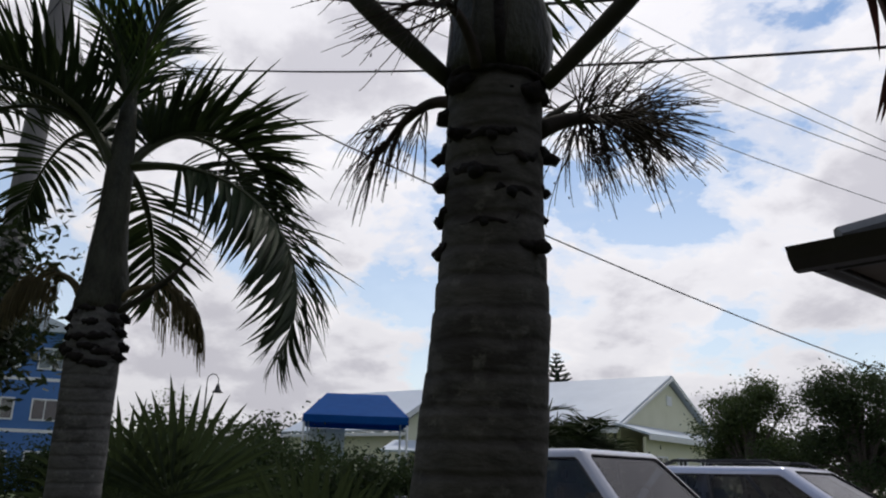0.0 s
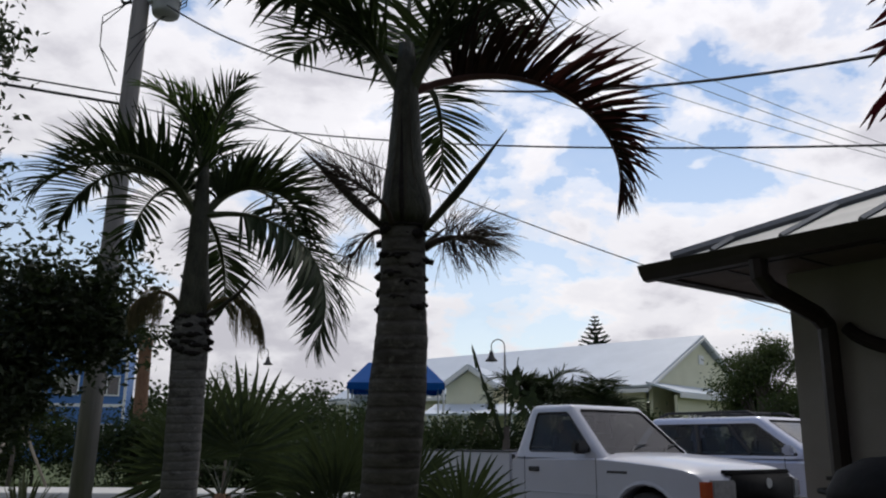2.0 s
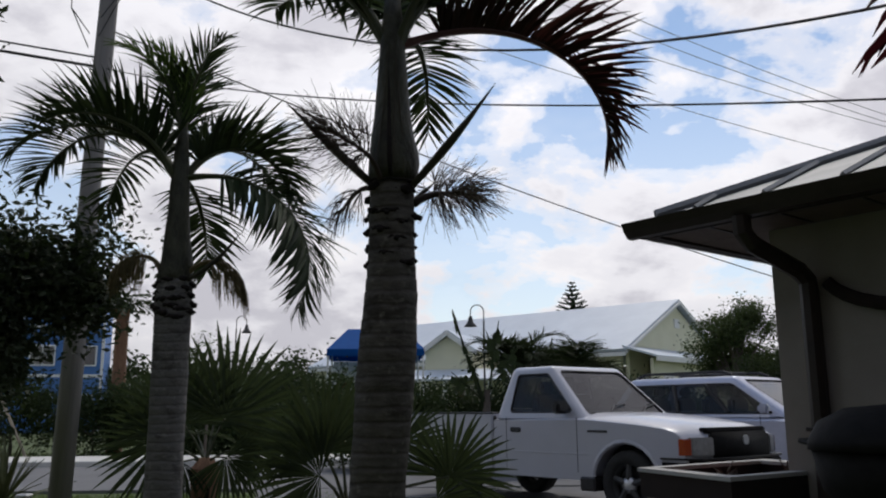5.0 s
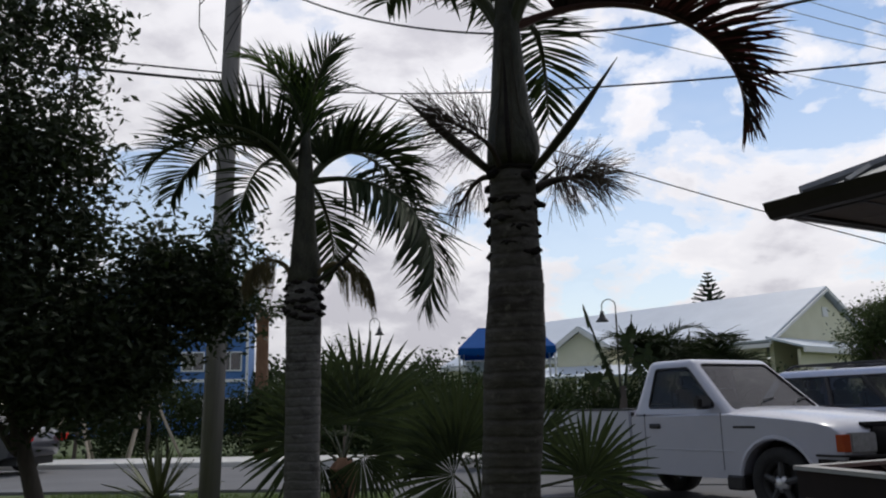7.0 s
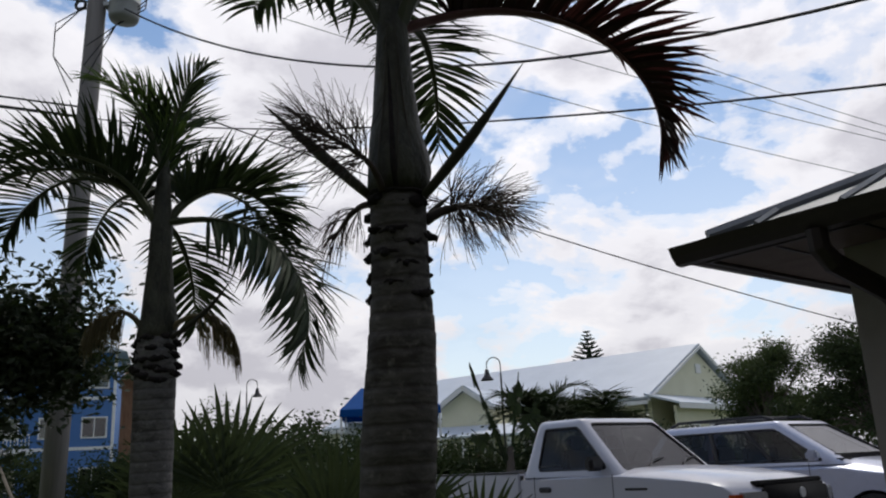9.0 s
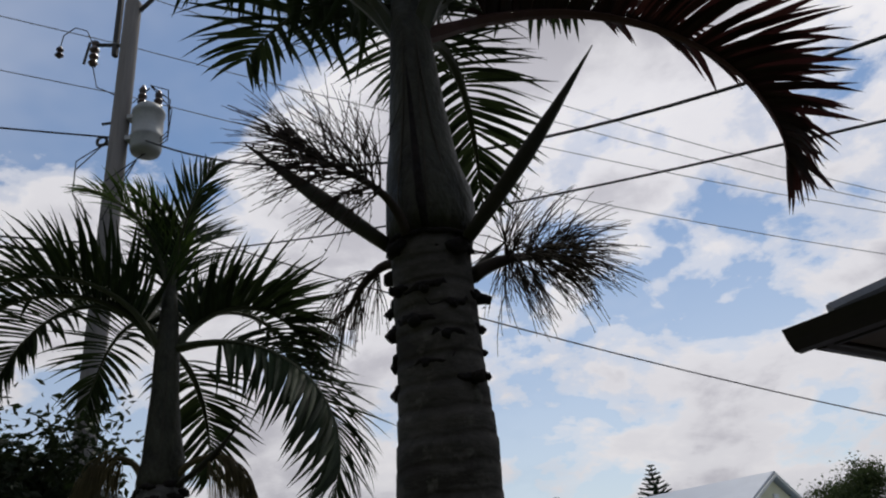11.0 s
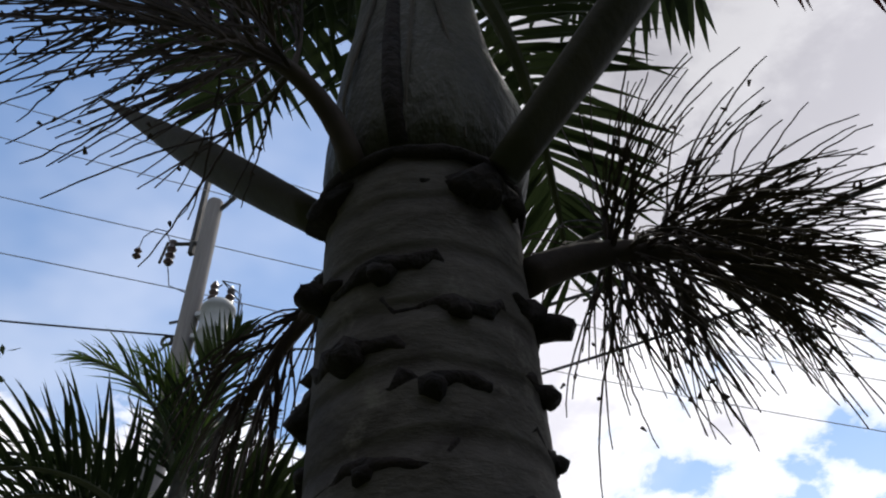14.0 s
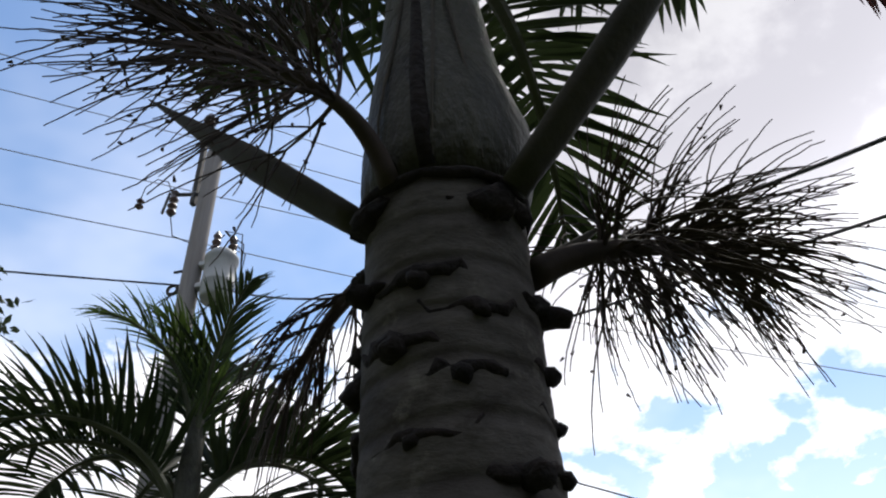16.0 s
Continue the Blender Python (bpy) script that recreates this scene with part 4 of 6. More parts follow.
def frond(palm, base, az, e0, e1, length, leaf, pairs=38, bend=1.0, swing=0.0, rise=25.0, mat="leaflet", stem="rachis", single=True, seed=0, start=0.16, radius=0.014, droop=1, hang=None, slim=1.0, flare=70.0):
    """An arching frond. rise: how far its leaflets stand above the blade; hang: the same for the row on its right, if that differs."""
    rng = random.Random(seed)
    pairs = int(pairs * 1.15)
    pts = spine(base, az, e0, e1, length, bend=bend, swing=swing)
    n = len(pts) - 1
    rad = [radius * (1.5 - 1.3 * i / n) if i > 1 else radius * 1.7 for i in range(n + 1)]
    f = part("frond", tube(pts, rad, 6, flat=0.8), M[stem], palm)
    jv, jf = [], []
    for k in range(pairs):
        t = start + (1 - start) * (k + 0.5) / pairs
        i = min(int(t * n), n - 1)
        p = pts[i].lerp(pts[i + 1], t * n - i)
        T = (pts[min(i + 1, n)] - pts[max(i - 1, 0)]).normalized()
        B = T.cross(Vector((0, 0, 1)))
        B = B.normalized() if B.length > 0.05 else Vector((math.sin(radians(az)), -math.cos(radians(az)), 0))
        N = B.cross(T)
        u = (t - start) / (1 - start)
        size = leaf * 1.12 * (0.55 + 0.9 * math.sin(math.pi * min(1, u * 0.62 + 0.22))) * (1 - 0.45 * u ** 3) / 1.3
        for s in (-1, 1):
            if rng.random() < 0.04:
                continue
            spread = radians(flare * (1 - 0.57 * u * u) + rng.uniform(-7, 7))
            up = (rise if s < 0 else hang) if hang is not None else rise
            lift = radians(up * (1 - 0.4 * u) + rng.uniform(-12, 12))
            d = (T * math.cos(spread) + (B * s * math.cos(lift) + N * math.sin(lift)) * math.sin(spread)).normalized()
            Z = (N - d * N.dot(d) + Vector((0, 0, 0.35))).normalized()
            Yv = Z.cross(d).normalized()
            Z = d.cross(Yv)
            l = size * rng.uniform(0.82, 1.1)
            m = Matrix((d, Yv, Z)).transposed().to_4x4()
            m.translation = p
            v = min(3, max(0, droop + rng.choice((-1, 0, 0, 1))))
            me = LEAFLETS[mat][v]
            w = rng.uniform(0.8, 1.15) * slim * (0.34 / max(l, 0.12)) ** 0.5
            m = m @ Matrix.Diagonal((l, l * w, l, 1))
            if single:
                o = new("leaflet", me)
                o.parent = f
                o.matrix_local = m
            else:
                k0 = len(jv)
                jv += [m @ q.co for q in me.vertices]
                jf += [tuple(k0 + q for q in pl.vertices) for pl in me.polygons]
    if jv:
        raw("foliage", jv, jf, M[mat], f, kind="stuff", smooth=True)
    return f


def brush(palm, base, az, e0, e1, stalk, reach, count, mat, seed, spread=55.0, sagging=0.25, fruits=0, r0=0.013, label="", name="flower_stalk", wave=0.10, swing=0.0, thick=1.0):
    """A palm's flower branch: a stout stalk that runs on as an axis, side limbs, and many thin budding strands."""
    rng = random.Random(seed)
    pts = spine(base, az, e0, e1, stalk, 8, swing=swing)
    ahead = (pts[-1] - pts[-2]).normalized()
    p, d = pts[-1].copy(), ahead.copy()
    axis = [p.copy()]
    for j in range(6):
        d = (d + Vector((0, 0, -0.05 * sagging))).normalized()
        p = p + d * reach * 0.1
        axis.append(p.copy())
    whole = pts + axis[1:]
    n = len(whole)
    st = part(name, tube(whole, [r0 * (1.5 - 1.15 * i / n) for i in range(n)], 8), M[mat], palm, label, smooth=True)
    strands, beads = bmesh.new(), bmesh.new()

    def jig(k):
        return Vector((rng.uniform(-k, k), rng.uniform(-k, k), rng.uniform(-k, k)))

    limbs = max(6, count // 8)
    for k in range(limbs):
        t = (k + rng.random()) / limbs
        i = min(int(t * 8.5), 8)
        root = whole[n - 9 + i]
        back = 1 - t
        side = ahead.orthogonal().normalized()
        side = Matrix.Rotation(k * 2.4 + rng.uniform(-0.4, 0.4), 3, ahead) @ side
        b = radians(spread * (0.25 + 0.75 * back) + rng.uniform(-8, 8))
        d = (ahead * math.cos(b) + side * math.sin(b)).normalized()
        L = reach * (0.24 + 0.12 * back)
        limb = [root]
        for j in range(4):
            d = (d + ahead * 0.06 + Vector((0, 0, -0.06 * sagging)) + jig(0.05)).normalized()
            limb.append(limb[-1] + d * L / 4)
        tube(limb, [0.0030, 0.0026, 0.0021, 0.0017, 0.0013], 5, strands, cap=False)
        for m in range(count // limbs):
            j = rng.choice((1, 2, 3, 4))
            e = ((limb[j] - limb[j - 1]).normalized() + jig(0.55)).normalized()
            q = [limb[j].copy()]
            R = reach * rng.uniform(0.42, 0.78)
            w = jig(1.0).cross(e)
            for s in range(10):
                e = (e + ahead * 0.03 + Vector((0, 0, -0.09 * sagging)) + w * (wave if s % 2 else -wave) + jig(0.05)).normalized()
                q.append(q[-1] + e * R / 10)
                if fruits and s < 8 and rng.random() < fruits:
                    c = q[-1] + jig(0.004)
                    bmesh.ops.create_cone(beads, segments=5, radius1=0.002, radius2=0.0008, depth=0.006, matrix=Matrix.Translation(c) @ Euler((rng.uniform(0, 6), rng.uniform(0, 6), 0)).to_matrix().to_4x4(), cap_ends=True)
            tube(q, [thick * (0.0015 - 0.00008 * s) for s in range(11)], 3, strands, cap=False)
    part("spray", strands, M[mat], st, kind="stuff")
    if len(beads.verts):
        part("bud_mass", beads, M[mat], st, kind="stuff")
    else:
        beads.free()
    return st


def spathe(palm, base, tip, width, bow, label):
    """A long pointed sheath that once held a flower branch."""
    a, b = Vector(base), Vector(tip)
    d = b - a
    s = d.cross(Vector((0, 0, 1))).normalized().cross(d).normalized()
    pts = [a.lerp(b, t) + s * (bow * math.sin(math.pi * t)) for t in (k / 14 for k in range(15))]
    rad = [width * (0.55 + 0.45 * math.sin(math.pi * min(1, 0.15 + t * 0.8))) * (1 - max(0, t - 0.45) / 0.56) ** 0.8 + 0.001 for t in (k / 14 for k in range(15))]
    return part("spathe", tube(pts, rad, 10, flat=0.62), M["spathe"], palm, label, smooth=True)


def stub(palm, z, az, r, size, droop=0.0, long=0.05):
    """The dark, torn stump left by an old flower branch, with the rim that clasps the trunk."""
    rng = random.Random(int(z * 1000) + int(az))
    a = radians(az)
    out = Vector((math.cos(a), math.sin(a), 0))
    tan = Vector((-math.sin(a), math.cos(a), 0))
    bm = bmesh.new()
    p0 = out * (r - 0.02) + Vector((0, 0, z))
    p1 = out * (r + long * 0.55) + Vector((0, 0, z - droop * 0.4))
    p2 = out * (r + long) + Vector((0, 0, z - droop))
    tube([p0, p1, p2], [size * 1.15, size * 0.95, size * 0.7], 9, bm)
    wide = rng.uniform(0.38, 0.68)
    rim = [Vector(((r - 0.002) * math.cos(a + q), (r - 0.002) * math.sin(a + q), z + size * 0.2 + 0.02 * abs(q) * rng.uniform(-1, 1))) for q in np.linspace(-wide, wide * rng.uniform(0.7, 1.2), 9)]
    tube(rim, [size * (0.12 + rng.uniform(0.45, 0.95) * math.sin(math.pi * (k + 0.5) / 9)) for k in range(9)], 7, bm)
    for v in bm.verts:
        v.co += noise.noise_vector(v.co * 75 + Vector((az, 0, 0))) * size * 0.36 + noise.noise_vector(v.co * 30 + Vector((0, az, 0))) * size * 0.5
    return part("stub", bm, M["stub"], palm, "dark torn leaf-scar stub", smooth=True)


def palm_trunk(radius_at, z0, z1, step, lean):
    prof = []
    z, k = z0, 0
    while z < z1:
        r = radius_at(z)
        q = 1 + 0.012 * noise.noise((z * 31, 0.3, 7.7))
        prof += [(r * 0.997 * q, z), (r * 1.004 * q, z + step * 0.12), (r * 1.002 * q, z + step * 0.4), (r * 0.998 * q, z + step * 0.85)]
        z += step
    return lathe(prof, 36, 0.028, 1.3, lean)


def table(rows):
    zs, rs = [a for a, _ in rows], [b for _, b in rows]
    return lambda z: float(np.interp(z, zs, rs))


def crownshaft(palm, profile, seed, seams):
    """Clasping green leaf bases, with the edges of the outer sheaths standing proud."""
    body = part("crownshaft", lathe(profile, 30, 0.05, seed, lambda z: (0.009 * math.exp(-((z - profile[2][1] - 0.02) / 0.07) ** 2), 0)), M["sheath"], palm, "smooth grey-green crownshaft", smooth=True)
    r_at = table([(z, r) for r, z in profile])
    for az, lo, hi, turn in seams:
        pts = []
        for t in np.linspace(0, 1, 10):
            z, a = lo + (hi - lo) * t, radians(az + turn * t)
            pts.append(((r_at(z) + 0.002) * math.cos(a), (r_at(z) + 0.002) * math.sin(a), z))
        part("sheath_edge", tube(pts, [0.001 + 0.0016 * math.sin(math.pi * k / 9) for k in range(10)], 6), M["sheath_edge"], palm, "dry brown sheath edge")
    return body


def main_palm():
    x, y = -0.025, 3.87
    p = thing("palm_tree", "ringed grey palm with dark stubs and arching fronds", "palm tree", pose(x, y, 0))
    r = table([(0, 0.115), (0.6, 0.103), (1.0, 0.10), (1.35, 0.107), (1.5, 0.105), (1.65, 0.099), (1.8, 0.0885), (1.9, 0.0855), (2.1, 0.085), (2.2, 0.085)])
    lean = lambda z: (-0.045 * max(0, 1.7 - z) / 0.7, 0)
    part("trunk", palm_trunk(r, GZ - 0.05, 2.13, 0.05, lean), M["bark"], p, "grey ringed trunk", smooth=True)
    crownshaft(p, [(0.084, 2.11), (0.094, 2.15), (0.0965, 2.19), (0.094, 2.235), (0.083, 2.30), (0.072, 2.37), (0.063, 2.47), (0.056, 2.58), (0.048, 2.70), (0.038, 2.80), (0.03, 2.88)], 2.0, [(-82, 2.13, 2.60, 10), (-50, 2.13, 2.72, -24), (-120, 2.14, 2.66, 18), (30, 2.14, 2.7, 15)])
    # an added dark ring paints the shade where the sheaths clasp the trunk
    rim = [(0.087 * math.cos(q), 0.087 * math.sin(q), 2.112 + 0.012 * noise.noise((math.cos(q) * 2, math.sin(q) * 2, 5.0))) for q in np.linspace(0, 2 * math.pi, 41)]
    part("sheath_rim", tube(rim, [0.005 + 0.006 * abs(noise.noise((math.cos(q) * 4, math.sin(q) * 4, 1.0))) for q in np.linspace(0, 2 * math.pi, 41)], 7, cap=False), M["stub"], p, "dark ring for the shade under the sheath rim", smooth=True)
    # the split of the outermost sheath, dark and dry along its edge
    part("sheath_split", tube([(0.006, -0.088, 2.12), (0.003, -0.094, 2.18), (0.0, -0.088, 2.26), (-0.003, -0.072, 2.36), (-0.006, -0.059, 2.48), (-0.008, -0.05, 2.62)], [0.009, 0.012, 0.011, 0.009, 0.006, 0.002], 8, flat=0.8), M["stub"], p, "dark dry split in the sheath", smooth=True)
    # dark stubs in their spiral round the upper trunk
    for z, az, s, d, l in ((1.985, 8, 0.017, 0.006, 0.034), (1.915, -4, 0.010, 0.008, 0.012), (1.868, 6, 0.008, 0.004, 0.008), (1.815, -8, 0.009, 0.008, 0.010),
                           (1.995, 222, 0.016, 0.0, 0.026), (2.05, 178, 0.018, 0.0, 0.02), (1.985, 170, 0.019, 0.012, 0.022), (1.925, 188, 0.02, 0.01, 0.02), (1.86, 176, 0.017, 0.008, 0.016), (1.80, 190, 0.015, 0.006, 0.012),
                           (1.99, -95, 0.017, 0.012, 0.008), (1.925, -112, 0.019, 0.014, 0.008), (1.89, -72, 0.016, 0.012, 0.007), (1.835, -100, 0.014, 0.01, 0.006), (1.955, -60, 0.014, 0.01, 0.006),
                           (1.80, -42, 0.014, 0.008, 0.035), (2.0, 90, 0.02, 0.0, 0.03), (1.9, 110, 0.018, 0.0, 0.03), (2.09, -142, 0.024, 0.012, 0.005), (2.075, -42, 0.026, 0.014, 0.005)):
        stub(p, z, az, r(z), s * (0.66 if -125 < az < -45 else 0.84), d, l * 0.85)
    # flower branches and their sheaths
    brush(p, (0.08, 0.02, 2.04), 28, 36, 8, 0.13, 0.205, 440, "strand", 11, 98, 0.7, 0.12, 0.012, "brown flower branch with budding strands", wave=0.18)
    brush(p, (-0.035, -0.08, 2.11), 250, 60, 24, 0.14, 0.225, 280, "strand", 12, 76, 0.5, 0.15, 0.008, "brown flower branch with budding strands", wave=0.2, swing=-46)
    brush(p, (-0.06, 0.06, 2.10), 160, 40, -40, 0.10, 0.18, 90, "strand", 13, 62, 2.2, 0.1, 0.010, "drooping brown flower branch", wave=0.14)
    spathe(p, (0.085, -0.06, 2.09), (0.398, -0.155, 2.445), 0.023, -0.008, "long pointed green-brown spathe")
    spathe(p, (-0.085, -0.015, 2.12), (-0.419, 0.005, 2.455), 0.029, -0.002, "long pointed green-brown spathe")
    spathe(p, (0.07, 0.04, 2.05), (0.165, 0.10, 2.15), 0.013, 0.0, "short green bract")
    top = (0.0, 0.0, 2.72)
    spec = [
        # az, e0, e1, length, leaflet, pairs, bend, swing, rise, material
        (28, 28, -103, 1.19, 0.31, 82, 1.42, -32, 66, "leaflet_red", "rachis_red", True),
        (48, 66, -2, 0.85, 0.34, 44, 1.0, 0, 30, "leaflet", "rachis", True),
        (176, 60, 2, 1.0, 0.36, 44, 1.1, 8, 20, "leaflet", "rachis", True),
        (140, 66, -10, 0.95, 0.34, 32, 1.0, 0, 20, "leaflet", "rachis", True),
        (72, 41, -84, 0.80, 0.23, 42, 1.18, 24, 12, "leaflet", "rachis", False),
        (-30, 68, 0, 0.95, 0.34, 30, 1.0, 0, 25, "leaflet", "rachis", False),
        (95, 80, 55, 0.9, 0.28, 28, 1.0, 0, 10, "leaflet_young", "rachis", False),
        (158, 70, 8, 1.0, 0.36, 30, 1.0, 0, 15, "leaflet", "rachis", False),
        (100, 66, -8, 1.0, 0.38, 28, 1.0, 0, 15, "leaflet", "rachis", False),
        (8, 70, -5, 0.95, 0.36, 40, 1.0, 0, 25, "leaflet", "rachis", False),
        (192, 68, -2, 0.9, 0.36, 34, 1.0, 0, 20, "leaflet", "rachis", False),
    ]
    for k, (az, e0, e1, L, leaf, pairs, bend, swing, rise, mat, stem, single) in enumerate(spec):
        a = radians(az)
        base = (0.03 * math.cos(a), 0.03 * math.sin(a), 2.68)
        frond(p, base, az, e0, e1, L, leaf, pairs, bend, swing, rise, mat, stem, single, 40 + k, slim=1.0 if single else 0.8)


def second_palm():
    x, y = -1.745, 6.2
    p = thing("palm_tree", "slimmer ringed palm with straw-coloured flower brushes", "palm tree", pose(x, y, 0))
    r = table([(0, 0.13), (1.0, 0.114), (1.7, 0.117), (2.0, 0.119), (2.1, 0.112), (2.2, 0.095)])
    part("trunk", palm_trunk(r, GZ - 0.05, 2.16, 0.058, lambda z: (0, 0)), M["bark_grey"], p, "pale grey ringed trunk", smooth=True)
    crownshaft(p, [(0.112, 2.105), (0.114, 2.16), (0.104, 2.26), (0.086, 2.40), (0.07, 2.6), (0.064, 2.8), (0.055, 2.95), (0.042, 3.1), (0.03, 3.25)], 5.0, [(-70, 2.12, 2.8, 14), (-120, 2.12, 2.9, -10)])
    for k, (z, az) in enumerate(((2.1, 5), (2.03, -6), (1.97, 8), (1.92, -2), (2.1, 180), (2.02, 172), (1.96, 186), (2.06, -80), (1.99, -110), (2.0, -60), (2.13, -35), (2.11, -145), (2.07, -20), (2.12, -98), (1.95, -78), (1.93, -138), (1.93, -38), (2.04, -160), (1.90, -100), (1.88, -58))):
        stub(p, z, az, r(z), 0.022, 0.01, 0.03 if az in (5, -6, 8, -2) or az > 150 else 0.008)
    brush(p, (0.09, -0.02, 2.17), 6, 52, -20, 0.24, 0.30, 260, "strand_old", 21, 60, 5.5, 0.0, 0.013, "straw-coloured drooping flower branch", thick=1.6)
    brush(p, (-0.09, -0.03, 2.2), 184, 66, 0, 0.17, 0.26, 340, "strand_old", 22, 60, 5.5, 0.0, 0.013, "straw-coloured drooping flower branch", thick=1.9)
    spathe(p, (0.09, -0.03, 2.12), (0.44, 0.0, 2.46), 0.026, -0.03, "long pointed green-brown spathe")
    spec = [
        # az, e0, e1, length, leaflet, pairs, bend, swing, rise, hang, material, single
        (166, 54, -62, 1.50, 0.42, 70, 1.18, -6, 62, 40, "leaflet", True),
        (23, 60, -95, 0.98, 0.44, 56, 1.2, 10, 72, 40, "leaflet", True),
        (3.5, 8, -120, 1.49, 0.42, 84, 1.13, 7.6, 42, -38, "leaflet", True),
        (192, 60, -50, 1.25, 0.40, 44, 1.0, 0, 62, 45, "leaflet", True),
        (140, 58, -65, 1.3, 0.42, 44, 1.0, 0, 55, 30, "leaflet", False),
        (60, 66, -60, 1.1, 0.42, 44, 1.0, 0, 55, 40, "leaflet", False),
        (88, 10, -90, 0.85, 0.34, 30, 0.7, 0, 10, 0, "leaflet", False),
        (100, 80, 30, 0.85, 0.34, 28, 1.4, 0, 40, 20, "leaflet", False),
        (215, 64, -40, 1.0, 0.40, 36, 1.1, 0, 60, 40, "leaflet", False),
    ]
    for k, (az, e0, e1, L, leaf, pairs, bend, swing, rise, hang, mat, single) in enumerate(spec):
        a = radians(az)
        zb = 2.84 if e0 < 75 else 3.05
        frond(p, (0.04 * math.cos(a), 0.04 * math.sin(a), zb), az, e0, e1, L, leaf, pairs, bend, swing, rise, mat, "rachis", single, 70 + k, radius=0.017, droop=1, hang=hang, slim=0.95)
    # young leaves, still half folded, leaning out of the crown
    for k, (az, e0, e1, L, mat) in enumerate(((232, 84, -15, 0.92, "leaflet_young"), (-42, 84, -5, 0.94, "leaflet"), (250, 88, 30, 0.74, "leaflet_young"))):
        frond(p, (0, 0, 3.02), az, e0, e1, L, 0.27, 34, 1.7, 0, 45, mat, "rachis", False, 90 + k, radius=0.013, droop=2, slim=0.7, flare=46.0)


main_palm()
second_palm()


# ---- fan palms ----
def fan_leaf(parent, hub, az, el, stalk, radius, blades, tilt, seed, mat="fan", face=None):
    """A stalk and one pleated fan of stiff, pointed segments."""
    rng = random.Random(seed)
    a, e = radians(az), radians(el)
    d = Vector((math.cos(a) * math.cos(e), math.sin(a) * math.cos(e), math.sin(e)))
    hub = Vector(hub)
    end = hub + d * stalk
    if face is not None:
        end, d = Vector(face[:3]), Vector((math.sin(radians(face[3])), face[4], math.cos(radians(face[3])))).normalized()
    st = part("leaf_stalk", tube([hub, hub.lerp(end, 0.5) + Vector((0, 0, 0.03)), end], [0.016, 0.011, 0.009], 6), M["rachis"], parent)
    side = d.cross(Vector((0, 1, 0) if face is not None else (0, 0, 1))).normalized()
    nrm = side.cross(d).normalized()
    fwd = (Matrix.Rotation(radians(-tilt), 3, side) @ d).normalized()
    nrm = side.cross(fwd)
    for k in range(blades):
        q = radians(-105 + 210 * (k + 0.5) / blades + rng.uniform(-2, 2))
        L = radius * (0.78 + 0.22 * math.cos(q * 0.7)) * rng.uniform(0.9, 1.06)
        u = fwd * math.cos(q) + side * math.sin(q)
        w = u.cross(nrm)
        verts, faces = [], []
        half = math.tan(radians(210 / blades / 2)) * 1.04
        for j in range(6):
            t = j / 5
            wid = L * t * half if t < 0.52 else L * 0.52 * half * (1 - (t - 0.52) / 0.48) ** 0.8 + 0.0008
            c = end + u * (L * t) + nrm * (0.03 * radius * (k % 2) - 0.22 * L * t * t * (0.3 + 0.5 * abs(math.sin(q)))) + Vector((0, 0, -0.1 * L * t ** 3))
            verts += [c - w * wid + nrm * wid * 0.3, c, c + w * wid + nrm * wid * 0.3]
        for j in range(5):
            b = 3 * j
            faces += [(b, b + 1, b + 4, b + 3), (b + 1, b + 2, b + 5, b + 4)]
        raw("leaf_segment", verts, faces, M[mat], st)
    return st


def fan_palm(x, y, hub_z, leaves, faces, label, seed):
    f = thing("fan_palm", label, "fan palm", pose(x, y, 0), group="fan palms")
    part("trunk", lathe([(0.13, GZ - 0.05), (0.12, hub_z * 0.5), (0.13, hub_z - 0.05), (0.06, hub_z + 0.05)], 14, 0.25, seed), M["red_bark"], f, "short shaggy trunk")
    rng = random.Random(seed)
    for k in range(9):
        a, z = rng.uniform(0, 6.28), GZ + (hub_z - GZ) * rng.uniform(0.3, 1.0)
        part("boot", tube([(0.1 * math.cos(a), 0.1 * math.sin(a), z - 0.08), (0.19 * math.cos(a), 0.19 * math.sin(a), z + 0.05)], [0.03, 0.012], 5), M["stub"], f)
    for k, (az, el, stalk, radius, tilt) in enumerate(leaves):
        fan_leaf(f, (0, 0, hub_z), az, el, stalk, radius, 26, tilt, seed * 50 + k)
    for k, (dx, dy, z, lean, radius, dip) in enumerate(faces):
        fan_leaf(f, (0, 0, hub_z), 0, 0, 0, radius, 30, 0, seed * 50 + 30 + k, face=(dx, dy, z, lean, dip))


fan_palm(-2.42, 9.0, 0.78, [(90, 60, 0.5, 0.7, 20), (120, 30, 0.5, 0.6, 20)],
         [(0.20, -0.1, 1.20, 32, 1.04, 0.1), (-0.22, -0.05, 1.16, -12, 0.90, 0.15), (-0.42, -0.1, 0.98, -84, 0.72, 0.1), (0.24, -0.15, 0.84, 140, 0.5, 0.1), (-0.18, -0.15, 0.80, -135, 0.42, 0.1), (0.34, 0.05, 0.92, 86, 0.55, 0.4)],
         "bushy fan palm with stiff green fans on a short trunk", 1)
fan_palm(-0.62, 6.55, 0.62, [(70, 50, 0.5, 0.55, 20), (225, 0, 0.4, 0.45, 40)],
         [(-0.14, -0.1, 1.0, -14, 0.60, 0.1), (-0.16, -0.15, 0.85, -80, 0.50, 0.1), (0.70, -0.38, 0.86, 18, 0.47, 0.05), (0.34, 0.15, 1.05, 24, 0.42, 0.3), (-0.06, 0.1, 1.0, 12, 0.55, 0.25), (0.62, -0.3, 0.72, 100, 0.42, 0.1)],
         "low fan palm with dark stiff fans beside the palm trunk", 2)


